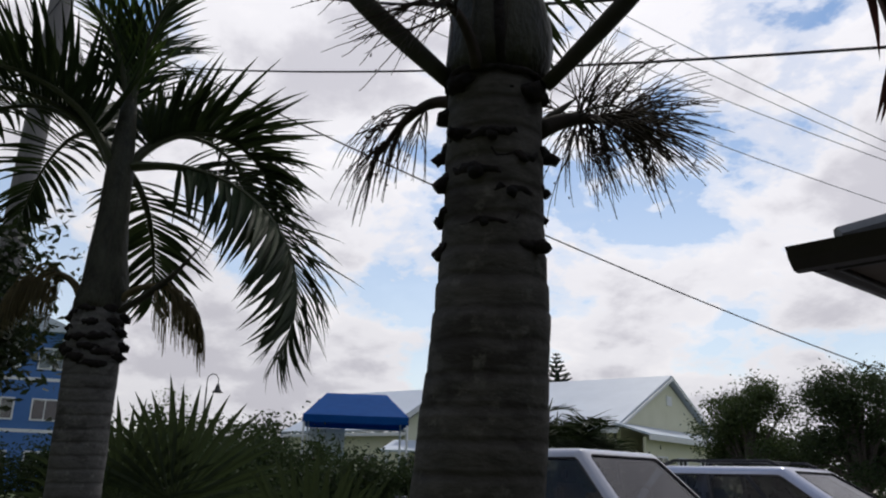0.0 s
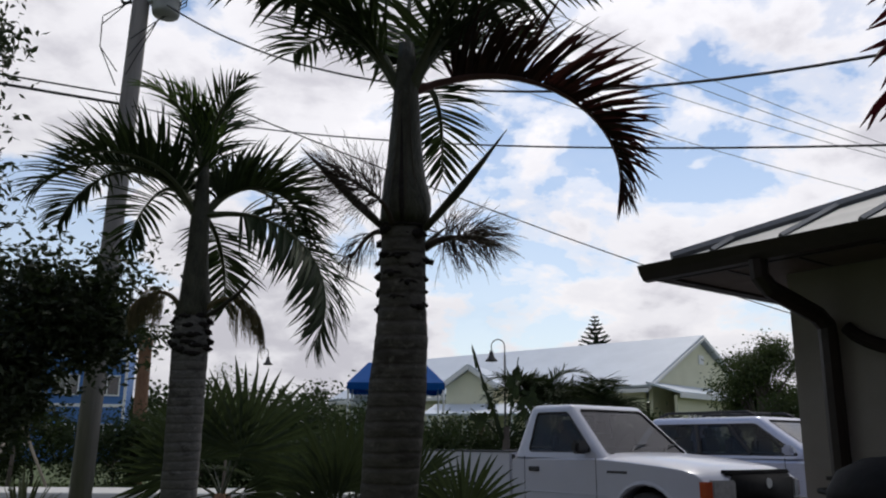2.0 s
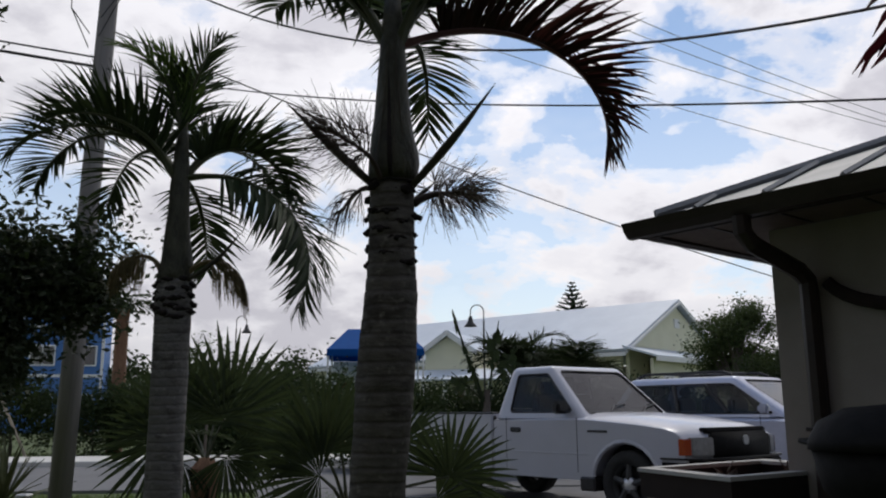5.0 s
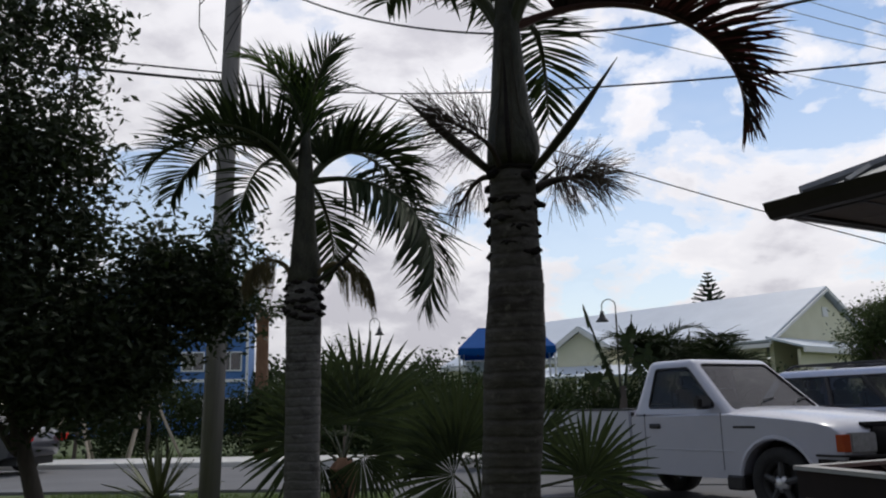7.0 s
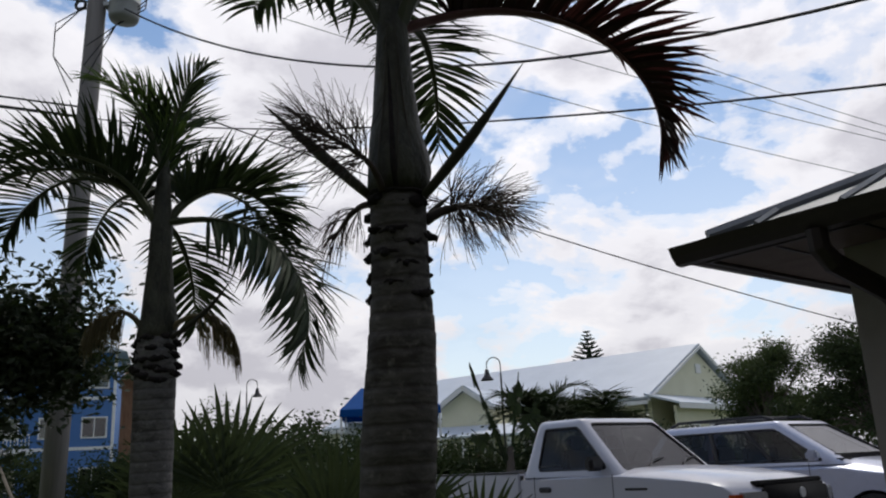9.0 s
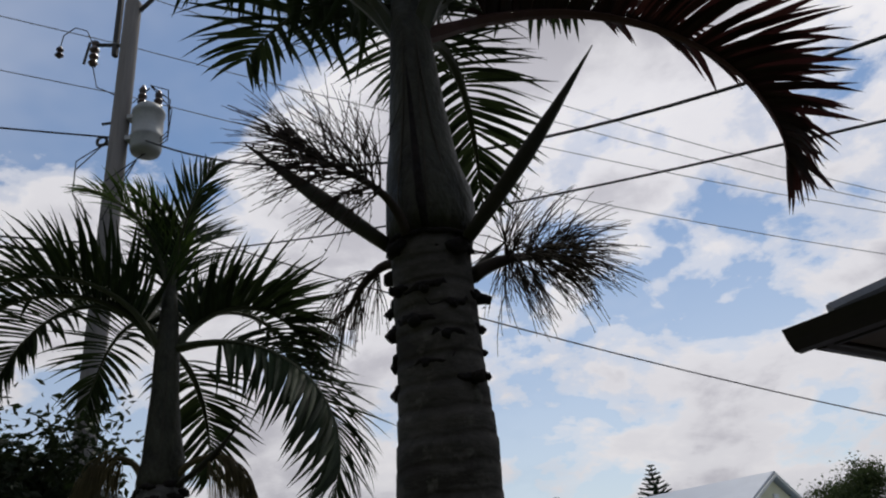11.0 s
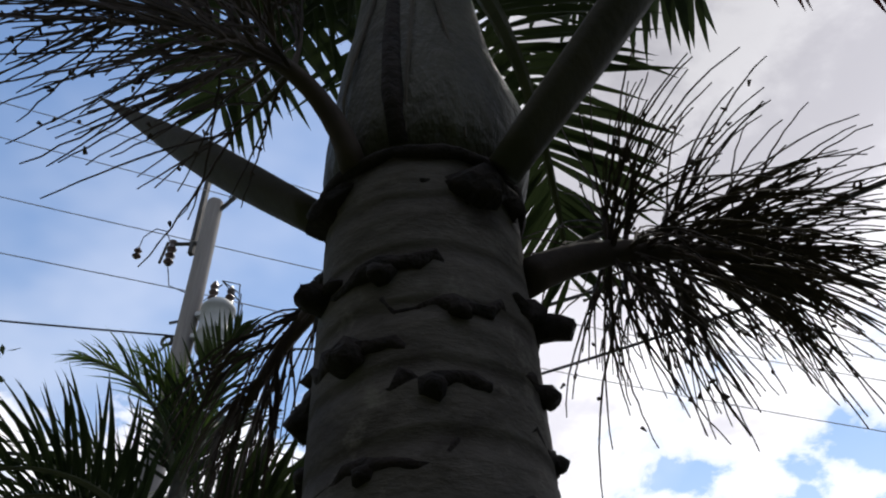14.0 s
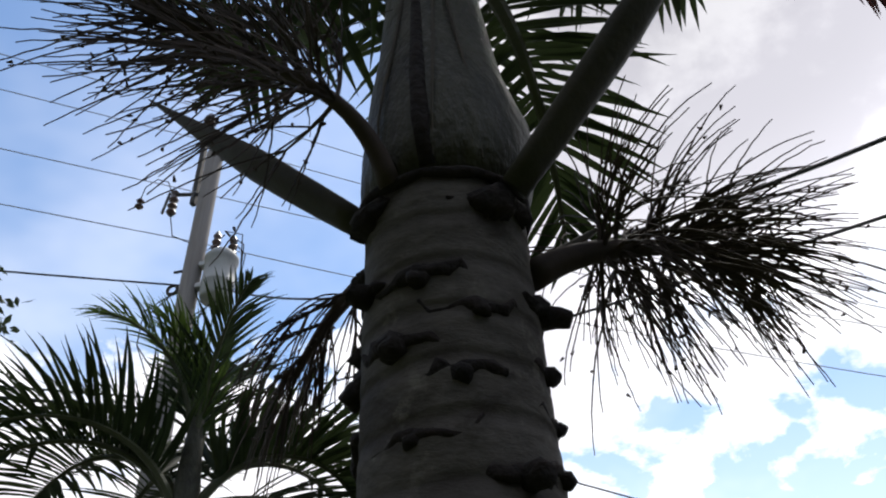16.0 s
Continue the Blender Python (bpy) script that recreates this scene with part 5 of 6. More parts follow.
# ---- vehicles ----
def arch(cx, cz, r, a0, a1, n=9):
    return [(cx + r * math.cos(a), cz + r * math.sin(a)) for a in np.linspace(radians(a0), radians(a1), n)]


def wheel(parent, x, y, r, w, side, rim="alloy"):
    """side: -1 where the outer face looks to -y, +1 where it looks to +y."""
    n = 28
    tyre = bmesh.new()
    prof = [(r * 0.62, -w / 2), (r * 0.93, -w / 2), (r, -w / 2 + 0.03), (r, w / 2 - 0.03), (r * 0.93, w / 2), (r * 0.62, w / 2)]
    rings = [[tyre.verts.new((q * math.cos(a), z, q * math.sin(a))) for a in (2 * math.pi * k / n for k in range(n))] for q, z in prof]
    for i in range(len(rings)):
        a, b = rings[i], rings[(i + 1) % len(rings)]
        for k in range(n):
            tyre.faces.new((a[k], a[(k + 1) % n], b[(k + 1) % n], b[k]))
    wh = part("wheel", tyre, M["rubber"], parent, "black tyre", smooth=True)
    wh.location = (x, y, r)
    face = side * (w / 2 - 0.03)
    bm = bmesh.new()
    rim_p = [(r * 0.64, face * 1.05), (r * 0.58, face * 0.95), (r * 0.54, face * 0.3)]
    rings = [[bm.verts.new((q * math.cos(a), z, q * math.sin(a))) for a in (2 * math.pi * k / n for k in range(n))] for q, z in rim_p]
    for a, b in zip(rings, rings[1:]):
        for k in range(n):
            bm.faces.new((a[k], a[(k + 1) % n], b[(k + 1) % n], b[k]))
    part("rim", bm, M[rim], wh, "alloy rim", smooth=True)
    for k in range(5):
        a = 2 * math.pi * k / 5 + 0.3
        bm = tube([(0, face * 0.9, 0), (r * 0.3 * math.cos(a), face * 0.98, r * 0.3 * math.sin(a)), (r * 0.58 * math.cos(a), face * 0.9, r * 0.58 * math.sin(a))], [r * 0.12, r * 0.10, r * 0.085], 6)
        part("spoke", bm, M[rim], wh)
    hub = part("hub", lathe([(r * 0.25, -0.02), (r * 0.24, 0.02), (r * 0.12, 0.04), (r * 0.02, 0.045)], 14), M["alloy"], wh, "bright hub cap", smooth=True)
    hub.matrix_local = Matrix.Translation((0, face * 0.95, 0)) @ Matrix.Rotation(radians(90 if side < 0 else -90), 4, "X")
    disc = part("brake_disc", lathe([(r * 0.5, -0.01), (r * 0.5, 0.01)], 20), M["plastic"], wh)
    disc.matrix_local = Matrix.Translation((0, face * 0.2, 0)) @ Matrix.Rotation(radians(90), 4, "X")
    return wh


def loft_body(outline, width, drop, pull, zref, xref, back=0.0):
    """A side outline carried across the width; shoulders round off and the nose curves back towards the sides."""
    bm = bmesh.new()
    rows = []
    for e in (0.0, 0.015, 0.045, 0.10, 0.19, 0.34, 0.5, 0.66, 0.81, 0.90, 0.955, 0.985, 1.0):
        q = abs(2 * e - 1)
        fall, draw = drop * max(0.0, (q - 0.45) / 0.55) ** 3 - 0.015 * (1 - q * q), pull * q ** 3
        row = []
        for x, z in outline:
            up = min(1.0, max(0.0, (z - zref) / 0.22))
            fore = min(1.0, max(0.0, (x - xref) / 0.35))
            aft = min(1.0, max(0.0, (back - x) / 0.3)) if back else 0.0
            row.append(bm.verts.new((x - draw * fore + draw * aft, e * width, z - fall * up)))
        rows.append(row)
    bm.faces.new(rows[0])
    bm.faces.new(rows[-1][::-1])
    n = len(outline)
    for a, b in zip(rows, rows[1:]):
        for k in range(n):
            f = bm.faces.new((a[k], b[k], b[(k + 1) % n], a[(k + 1) % n]))
            f.smooth = True
    return bm


def cab(parent, base, top, zb, zt, bevel, paint, label, insets, mats):
    """A cab of painted frame and real openings: four base corners, four roof corners, one pane let into each side.

    insets: (rear, low, front, high) of the side windows, then (side, low, side, high) of front and rear panes."""
    b = [Vector((x, y, zb)) for x, y in base]
    t = [Vector((x, y, zt)) for x, y in top]
    bm = bmesh.new()
    vb, vt = [bm.verts.new(v) for v in b], [bm.verts.new(v) for v in t]
    bm.faces.new(vt)
    for k in range(4):
        bm.faces.new((vb[k], vb[(k + 1) % 4], vt[(k + 1) % 4], vt[k]))
    bmesh.ops.recalc_face_normals(bm, faces=bm.faces[:])
    if sum(f.normal.z for f in bm.faces) < 0:
        bmesh.ops.reverse_faces(bm, faces=bm.faces[:])
    bmesh.ops.bevel(bm, geom=[e for e in bm.edges if max(v.co.z for v in e.verts) > zb + 0.01], offset=bevel, segments=4, affect="EDGES", profile=0.6)
    bm.normal_update()
    for f in bm.faces:
        f.smooth = True
    big = sorted((f for f in bm.faces if f.normal.z < 0.93), key=lambda f: -f.calc_area())[:4]
    panes = []
    for f in big:
        n = f.normal.copy()
        vs = sorted(f.verts, key=lambda v: v.co.z)
        lo, hi = vs[:2], vs[-2:]
        way = Vector((0, 0, 1)).cross(n)
        lo.sort(key=lambda v: v.co.dot(-way))
        hi.sort(key=lambda v: v.co.dot(-way))
        lo, hi = lo[::-1], hi[::-1]
        a, c, d, e = lo[0].co, lo[1].co, hi[1].co, hi[0].co
        side = abs(n.y) > 0.6
        l, low, r, high = insets[0] if side else insets[1 if n.x > 0 else 2]
        if side and n.y > 0:
            l, r = r, l
        w, h = (c - a).length, (e - a).length
        u0, u1, v0, v1 = l / w, 1 - r / w, low / h, 1 - high / h
        ru, rv = 0.06 / w, 0.06 / h
        rim = []
        for cu, cv, s in ((u1 - ru, v0 + rv, -90), (u1 - ru, v1 - rv, 0), (u0 + ru, v1 - rv, 90), (u0 + ru, v0 + rv, 180)):
            for k in range(5):
                q = radians(s + 22.5 * k)
                u, v = cu + ru * math.cos(q), cv + rv * math.sin(q)
                rim.append(a.lerp(c, u).lerp(e.lerp(d, u), v))
        panes.append((rim, n, side))
        outer = [lo[1], hi[1], hi[0], lo[0]]
        inner = [bm.verts.new(q) for q in rim]
        bm.faces.remove(f)
        for m in range(4):
            for k in range(4):
                bm.faces.new((outer[m], inner[5 * m + k + 1], inner[5 * m + k]))
            nx = (m + 1) % 4
            bm.faces.new((outer[m], outer[nx], inner[5 * nx], inner[5 * m + 4]))
    bmesh.ops.recalc_face_normals(bm, faces=bm.faces[:])
    shell = part("cab", bm, paint, parent, label)
    for f in shell.data.polygons:
        f.use_smooth = len(f.vertices) == 4 and f.area < 0.2 or f.normal.z > 0.5
    ys = sorted(q[1] for q in top)
    part("headliner", box(top[1][0] + 0.04, top[0][0] - 0.05, ys[0] + 0.05, ys[-1] - 0.05, zt - 0.05, zt - 0.03), M["cabin"], parent, "dark headlining")
    for rim, n, side in panes:
        name = "side_window" if side else ("windscreen" if n.x > 0 else "rear_window")
        bm = bmesh.new()
        f = bm.faces.new([bm.verts.new(q - n * 0.012) for q in rim])
        f.normal_update()
        if f.normal.dot(n) < 0:
            f.normal_flip()
        part(name, bm, M[mats[0] if name == "windscreen" else mats[1]], parent)
        loop = [q - n * 0.004 for q in rim]
        part("window_seal", tube(loop + loop[:1], 0.011, 5, cap=False), M["plastic"], parent, "black rubber window seal")
    return panes


def plan_block(outline, z0, z1, bevel=0.0):
    """An outline in x and y, drawn up from z0 to z1."""
    bm = bmesh.new()
    a, b = [bm.verts.new((x, y, z0)) for x, y in outline], [bm.verts.new((x, y, z1)) for x, y in outline]
    bm.faces.new(a[::-1])
    bm.faces.new(b)
    for k in range(len(a)):
        bm.faces.new((a[k], a[(k + 1) % len(a)], b[(k + 1) % len(a)], b[k]))
    bmesh.ops.recalc_face_normals(bm, faces=bm.faces[:])
    if bevel:
        bmesh.ops.bevel(bm, geom=bm.edges[:], offset=bevel, segments=2, affect="EDGES")
    return bm


def cabin_fittings(c, w, belt, dash, seats):
    part("cabin_floor", box(seats[-1] - 0.40, dash - 0.0, 0.10, w - 0.10, belt - 0.05, belt + 0.012), M["cabin"], c)
    part("dashboard", box(dash - 0.55, dash - 0.05, 0.12, w - 0.12, belt - 0.04, belt + 0.07, 0.04, segs=2), M["cabin"], c)
    ring = [(dash - 0.62 + 0.05 * math.sin(a), w * 0.72 + 0.18 * math.cos(a), belt + 0.06 + 0.17 * math.sin(a)) for a in np.linspace(0, 2 * math.pi, 19)]
    part("steering_wheel", tube(ring, 0.014, 6, cap=False), M["cabin"], c)
    for x in seats:
        for y in (0.30, w - 0.78):
            part("seat_back", box(x - 0.13, x, y, y + 0.48, belt - 0.05, belt + 0.24, 0.05, segs=2), M["seat"], c)
            part("head_rest", box(x - 0.12, x - 0.02, y + 0.12, y + 0.36, belt + 0.25, belt + 0.40, 0.035, segs=2), M["seat"], c)


def pickup():
    c = thing("pickup_truck", "white pickup truck with black trim parked on the apron", "pickup truck", pose(1.78, 9.93, GZ + 0.015, 0, 0, -47.5))
    W = 1.72
    side = [(0.80, 0.42), (0.87, 0.5), (0.885, 0.66), (0.875, 0.80), (0.84, 0.885), (0.74, 0.95), (0.50, 1.0), (0.2, 1.045), (-0.2, 1.082), (-0.56, 1.105), (-1.3, 1.10), (-2.02, 1.09), (-2.02, 0.38)]
    low = [(-0.46, 0.38)] + arch(0, 0.36, 0.45, 178, 2, 13) + [(0.46, 0.42)]
    part("body", loft_body(side + low, W, 0.07, 0.14, 0.84, 0.45), M["truck"], c, "white painted front body with a crowned hood")
    # bed with rails, wheel arches and an open top
    bed = [(-2.05, 0.38), (-2.05, 1.10), (-3.90, 1.10), (-3.93, 0.60), (-3.9, 0.45)] + [(-3.30, 0.42)] + arch(-2.83, 0.36, 0.44, 178, 2, 11)
    part("bed_side", prism(bed, 0.0, 0.12, 0.03, 2), M["truck"], c, "white bed side")
    part("bed_side", prism(bed, W - 0.12, W, 0.03, 2), M["truck"], c, "white bed side")
    part("tailgate", box(-3.92, -3.84, 0.121, W - 0.121, 0.5, 1.10, 0.015), M["truck"], c, "white tailgate")
    part("bed_floor", box(-3.83, -2.06, 0.121, W - 0.121, 0.55, 0.6), M["plastic"], c)
    for y0 in (0.005, W - 0.12):
        part("bed_rail", box(-3.9, -2.06, y0, y0 + 0.115, 1.101, 1.125, 0.008), M["plastic"], c, "black bed rail cap")
    base = [(-0.54, 0.04), (-2.02, 0.03), (-2.02, W - 0.03), (-0.54, W - 0.04)]
    top = [(-1.22, 0.22), (-1.88, 0.21), (-1.88, W - 0.21), (-1.22, W - 0.22)]
    cab(c, base, top, 1.05, 1.675, 0.085, M["truck"], "white cab with a rounded roof", ((0.15, 0.075, 0.015, 0.015), (0.005, 0.07, 0.005, 0.005), (0.08, 0.12, 0.08, 0.02)), ("screen", "tinted"))
    cabin_fittings(c, W, 1.10, -0.62, (-1.55,))
    part("door_seam", box(-0.66, -0.652, -0.002, 0.004, 0.46, 1.06), M["plastic"], c)
    part("door_seam", box(-1.80, -1.792, -0.002, 0.004, 0.46, 1.06), M["plastic"], c)
    part("cab_gap", box(-2.052, -2.02, 0.02, 0.05, 0.4, 1.08), M["plastic"], c)
    part("side_crease", box(-3.9, -0.5, -0.006, 0.002, 0.655, 0.67, 0.002), M["truck"], c)
    part("door_handle", box(-1.72, -1.54, -0.022, 0.002, 0.89, 0.945, 0.012), M["plastic"], c, "black door handle")
    part("badge", box(-0.50, -0.22, -0.006, 0.002, 0.90, 0.925, 0.003), M["plastic"], c, "dark fender badge bar")
    part("mirror", box(-0.90, -0.78, -0.16, 0.05, 1.10, 1.25, 0.035, segs=2), M["plastic"], c, "black door mirror")
    part("running_board", box(-0.62, -0.40, -0.03, 0.25, 0.27, 0.42, 0.02), M["plastic"], c)
    for y0 in (-0.012, W - 0.04):
        rim = arch(0, 0.36, 0.455, 182, -2, 13)
        part("arch_trim", tube([(x, y0 + 0.026, z) for x, z in rim], 0.028, 6), M["truck"], c)
        part("arch_trim", tube([(x - 2.83, y0 + 0.026, z) for x, z in rim], 0.026, 6), M["truck"], c)
    part("wheel_well", box(-0.43, 0.43, 0.22, W - 0.22, 0.3, 0.78), M["matte_black"], c)
    part("wheel_well", box(-3.25, -2.41, 0.22, W - 0.22, 0.3, 0.54), M["plastic"], c)
    # front end: black cover over the grille and the lip of the hood, lamps wrapped round the corners
    part("grille", plan_block([(0.74, 0.33), (0.885, 0.33), (0.91, W / 2), (0.885, W - 0.33), (0.74, W - 0.33)], 0.60, 0.915, 0.03), M["matte_black"], c, "black cover over the grille", smooth=True)
    part("hood_cover", plan_block([(0.70, 0.30), (0.82, 0.28), (0.86, W / 2), (0.82, W - 0.28), (0.70, W - 0.30), (0.72, W / 2)], 0.905, 0.958, 0.018), M["matte_black"], c, "black hood-edge cover")
    part("grille_badge", lathe([(0.05, 0), (0.05, 0.01)], 16), M["steel"], c).matrix_local = Matrix.Translation((0.908, W / 2, 0.83)) @ Matrix.Rotation(radians(90), 4, "Y")
    for s in (1, -1):
        o = 0 if s > 0 else W
        lamp = [(0.72, o + s * 0.064), (0.793, o + s * 0.064), (0.842, o + s * 0.19), (0.880, o + s * 0.325), (0.75, o + s * 0.325)]
        part("headlamp", plan_block(lamp, 0.68, 0.865, 0.012), M["lamp_lens"], c, "clear headlamp lens")
        turn = [(0.67, o + s * 0.02), (0.68, o - s * 0.006), (0.755, o - s * 0.006), (0.79, o + s * 0.06), (0.72, o + s * 0.06)]
        part("indicator", plan_block(turn, 0.69, 0.85, 0.004), M["amber"], c, "amber corner indicator")
    bump = [(0.46, -0.02), (0.72, -0.02), (0.88, 0.10), (0.97, 0.45), (0.97, W - 0.45), (0.88, W - 0.10), (0.72, W + 0.02), (0.46, W + 0.02)]
    part("bumper", plan_block(bump, 0.40, 0.645, 0.025), M["matte_black"], c, "black front bumper")
    part("bumper_strip", plan_block([(x + 0.006 if x > 0.5 else x, y) for x, y in bump], 0.645, 0.665, 0.004), M["plastic"], c)
    for k in range(2):
        y = 0.35 + 0.6 * k
        part("wiper", tube([(-0.52, y + 0.1, 1.105), (-0.66, y + 0.35, 1.19), (-0.72, y + 0.62, 1.21)], 0.009, 5), M["plastic"], c)
    for x in (0, -2.83):
        wheel(c, x, 0.15, 0.36, 0.24, -1, "rim_dim")
        wheel(c, x, W - 0.15, 0.36, 0.24, 1, "rim_dim")
    return c


def wagon(name, label, category, m, paint, scale, roof_dark, tail=False):
    """A five-door car or saloon with a long cabin. x points ahead of the front axle, y to its left."""
    c = thing(name, label, category, m)
    W = 1.78
    h = scale
    up = [(0.78, 0.40), (0.84, 0.52), (0.80, 0.74 * h), (0.45, 0.90 * h), (-0.35, 1.0 * h), (-3.3, 1.02 * h), (-3.55, 0.95 * h), (-3.62, 0.55), (-3.55, 0.38)]
    low = [(-3.05, 0.32)] + arch(-2.65, 0.34, 0.38, 178, 2, 11) + [(-2.2, 0.26), (-0.45, 0.26)] + arch(0, 0.34, 0.38, 178, 2, 11) + [(0.45, 0.32)]
    part("body", loft_body(up + low, W, 0.11, 0.22, 0.66 * h, 0.3, -3.2), M[paint], c)
    zb, zt = 0.95 * h, 1.50 * h
    if tail:
        base = [(-0.35, 0.06), (-2.95, 0.06), (-2.95, W - 0.06), (-0.35, W - 0.06)]
        top = [(-1.15, 0.26), (-2.25, 0.26), (-2.25, W - 0.26), (-1.15, W - 0.26)]
    else:
        base = [(-0.25, 0.06), (-3.5, 0.06), (-3.5, W - 0.06), (-0.25, W - 0.06)]
        top = [(-1.25, 0.26), (-3.1, 0.25), (-3.1, W - 0.25), (-1.25, W - 0.26)]
    panes = cab(c, base, top, zb, zt, 0.10, M[paint], "", ((0.10, 0.06, 0.05, 0.02), (0.01, 0.10, 0.01, 0.01), (0.06, 0.10, 0.06, 0.02)), ("screen", "tinted"))
    cabin_fittings(c, W, zb + 0.06, -0.35, (-1.75, -2.7) if not tail else (-1.6, -2.35))
    for rim, n, side in panes:
        if side:
            for f in ((0.42, 0.74) if not tail else (0.5,)):
                a, b = rim[17].lerp(rim[2], f), rim[12].lerp(rim[7], f)
                part("door_pillar", tube([a, b], 0.03, 6), M["plastic"], c, "black door pillar")
    if roof_dark:
        for y in (0.38, W - 0.38):
            part("roof_rail", tube([(-1.35, y, zt + 0.01), (-1.5, y, zt + 0.07), (-2.9, y, zt + 0.07), (-3.05, y, zt + 0.01)], 0.022, 6), M["plastic"], c, "black roof rail")
        for x in (-1.75, -2.6):
            part("cross_bar", box(x - 0.04, x + 0.04, 0.36, W - 0.36, zt + 0.05, zt + 0.09, 0.01), M["plastic"], c)
    for y0, y1 in ((0.05, 0.42), (W - 0.42, W - 0.05)):
        part("headlamp", box(0.62, 0.835, y0, y1, 0.62 * h, 0.74 * h, 0.02, segs=2), M["lamp_lens"], c)
        part("tail_lamp", box(-3.64, -3.45, y0, y1 - 0.1, 0.72 * h, 0.88 * h, 0.02, segs=2), M["tail"], c, "red tail lamp")
    part("grille", box(0.76, 0.85, 0.5, W - 0.5, 0.56, 0.72, 0.01), M["plastic"], c)
    part("bumper", box(0.6, 0.90, 0.0, W, 0.32, 0.52, 0.03, segs=2), M[paint], c)
    for s, y in ((-1, -0.13), (1, W + 0.02)):
        part("mirror", box(-0.72, -0.56, y, y + 0.12, 1.0 * h, 1.12 * h, 0.03, segs=2), M[paint], c)
    for k, y in enumerate((0.0, W)):
        for x in (-0.75, -1.75, -2.5):
            part("door_seam", box(x, x + 0.008, y - 0.003, y + 0.003, 0.35, 0.97 * h), M["plastic"], c)
        for x in (-1.65, -2.42):
            part("door_handle", box(x, x + 0.16, y - 0.015, y + 0.015, 0.82 * h, 0.86 * h, 0.006), M[paint], c)
    part("underbody", box(-3.4, 0.5, 0.24, W - 0.24, 0.2, 0.6), M["plastic"], c)
    for x in (0, -2.65):
        wheel(c, x, 0.12, 0.34, 0.22, -1)
        wheel(c, x, W - 0.12, 0.34, 0.22, 1)
    return c


pickup()
wagon("estate_car", "silver-blue estate car with a roof rack beside the pickup", "car", pose(4.6, 12.1, GZ + 0.015, 0, 0, -47.5), "silver", 1.08, True)
wagon("saloon_car", "dark grey saloon car on the street", "car", pose(-15.65, 17.70, GZ + 0.025, 0, 0, 185), "sedan", 0.96, False, True)


# ---- trees and shrubs ----
def leaf_cloud(blobs, size, seed, clumps=26, per=26, flat=1.0, narrow=0.42):
    """Vertices and faces of small folded leaves, gathered in clumps inside ellipsoids (x, y, z, rx, ry, rz)."""
    rng = np.random.default_rng(seed)
    V, Fc = [], []
    k0 = 0
    for (x, y, z, rx, ry, rz, dens) in blobs:
        nc = max(3, int(clumps * dens))
        d = rng.normal(size=(nc, 3))
        d /= np.linalg.norm(d, axis=1, keepdims=True)
        c = d * (rng.uniform(0.25, 1.0, (nc, 1)) ** 0.5) * np.array([rx, ry, rz]) + np.array([x, y, z])
        m = nc * per
        p = np.repeat(c, per, axis=0) + rng.normal(size=(m, 3)) * size * 1.5
        a = rng.normal(size=(m, 3))
        a[:, 2] = a[:, 2] * 0.6 - 0.2
        a /= np.linalg.norm(a, axis=1, keepdims=True)
        b = np.cross(a, rng.normal(size=(m, 3)))
        b /= np.linalg.norm(b, axis=1, keepdims=True) + 1e-9
        n = np.cross(a, b)
        L = size * rng.uniform(0.6, 1.15, (m, 1))
        tip, mid = p + a * L, p + a * L * 0.45
        v = np.stack([p, mid + b * L * narrow * 0.5 + n * L * 0.06, tip, mid - b * L * narrow * 0.5 + n * L * 0.06], 1).reshape(-1, 3)
        V.append(v)
        i = k0 + 4 * np.arange(m)
        Fc += np.stack([i, i + 1, i + 2], 1).tolist() + np.stack([i, i + 2, i + 3], 1).tolist()
        k0 += 4 * m
    return np.concatenate(V), Fc


def tree(name, label, category, x, y, trunk_h, trunk_r, blobs, size, mat, seed, clumps=26, per=26, narrow=0.42, bark="wood_bark", group=""):
    t = thing(name, label, category, pose(x, y, 0), group=group)
    rng = random.Random(seed)
    top = Vector((rng.uniform(-0.1, 0.1), rng.uniform(-0.1, 0.1), GZ + trunk_h))
    part("trunk", tube([(0, 0, GZ - 0.1), (0.03, 0.02, GZ + trunk_h * 0.5), top], [trunk_r * 1.25, trunk_r, trunk_r * 0.75], 10), M[bark], t, smooth=True)
    rel = [(bx - x, by - y, bz, *rest) for bx, by, bz, *rest in blobs]
    for (bx, by, bz, rx, ry, rz, d) in rel:
        end = Vector((bx, by, bz))
        mid = top.lerp(end, 0.5) + Vector((rng.uniform(-0.1, 0.1), rng.uniform(-0.1, 0.1), 0.12 * (end - top).length))
        part("limb", tube([top - Vector((0, 0, trunk_h * 0.25 * rng.random())), mid, end], [trunk_r * 0.5, trunk_r * 0.3, trunk_r * 0.1], 6), M[bark], t)
    v, f = leaf_cloud(rel, size, seed, clumps, per, narrow=narrow)
    raw("crown", v, f, M[mat], t)
    return t


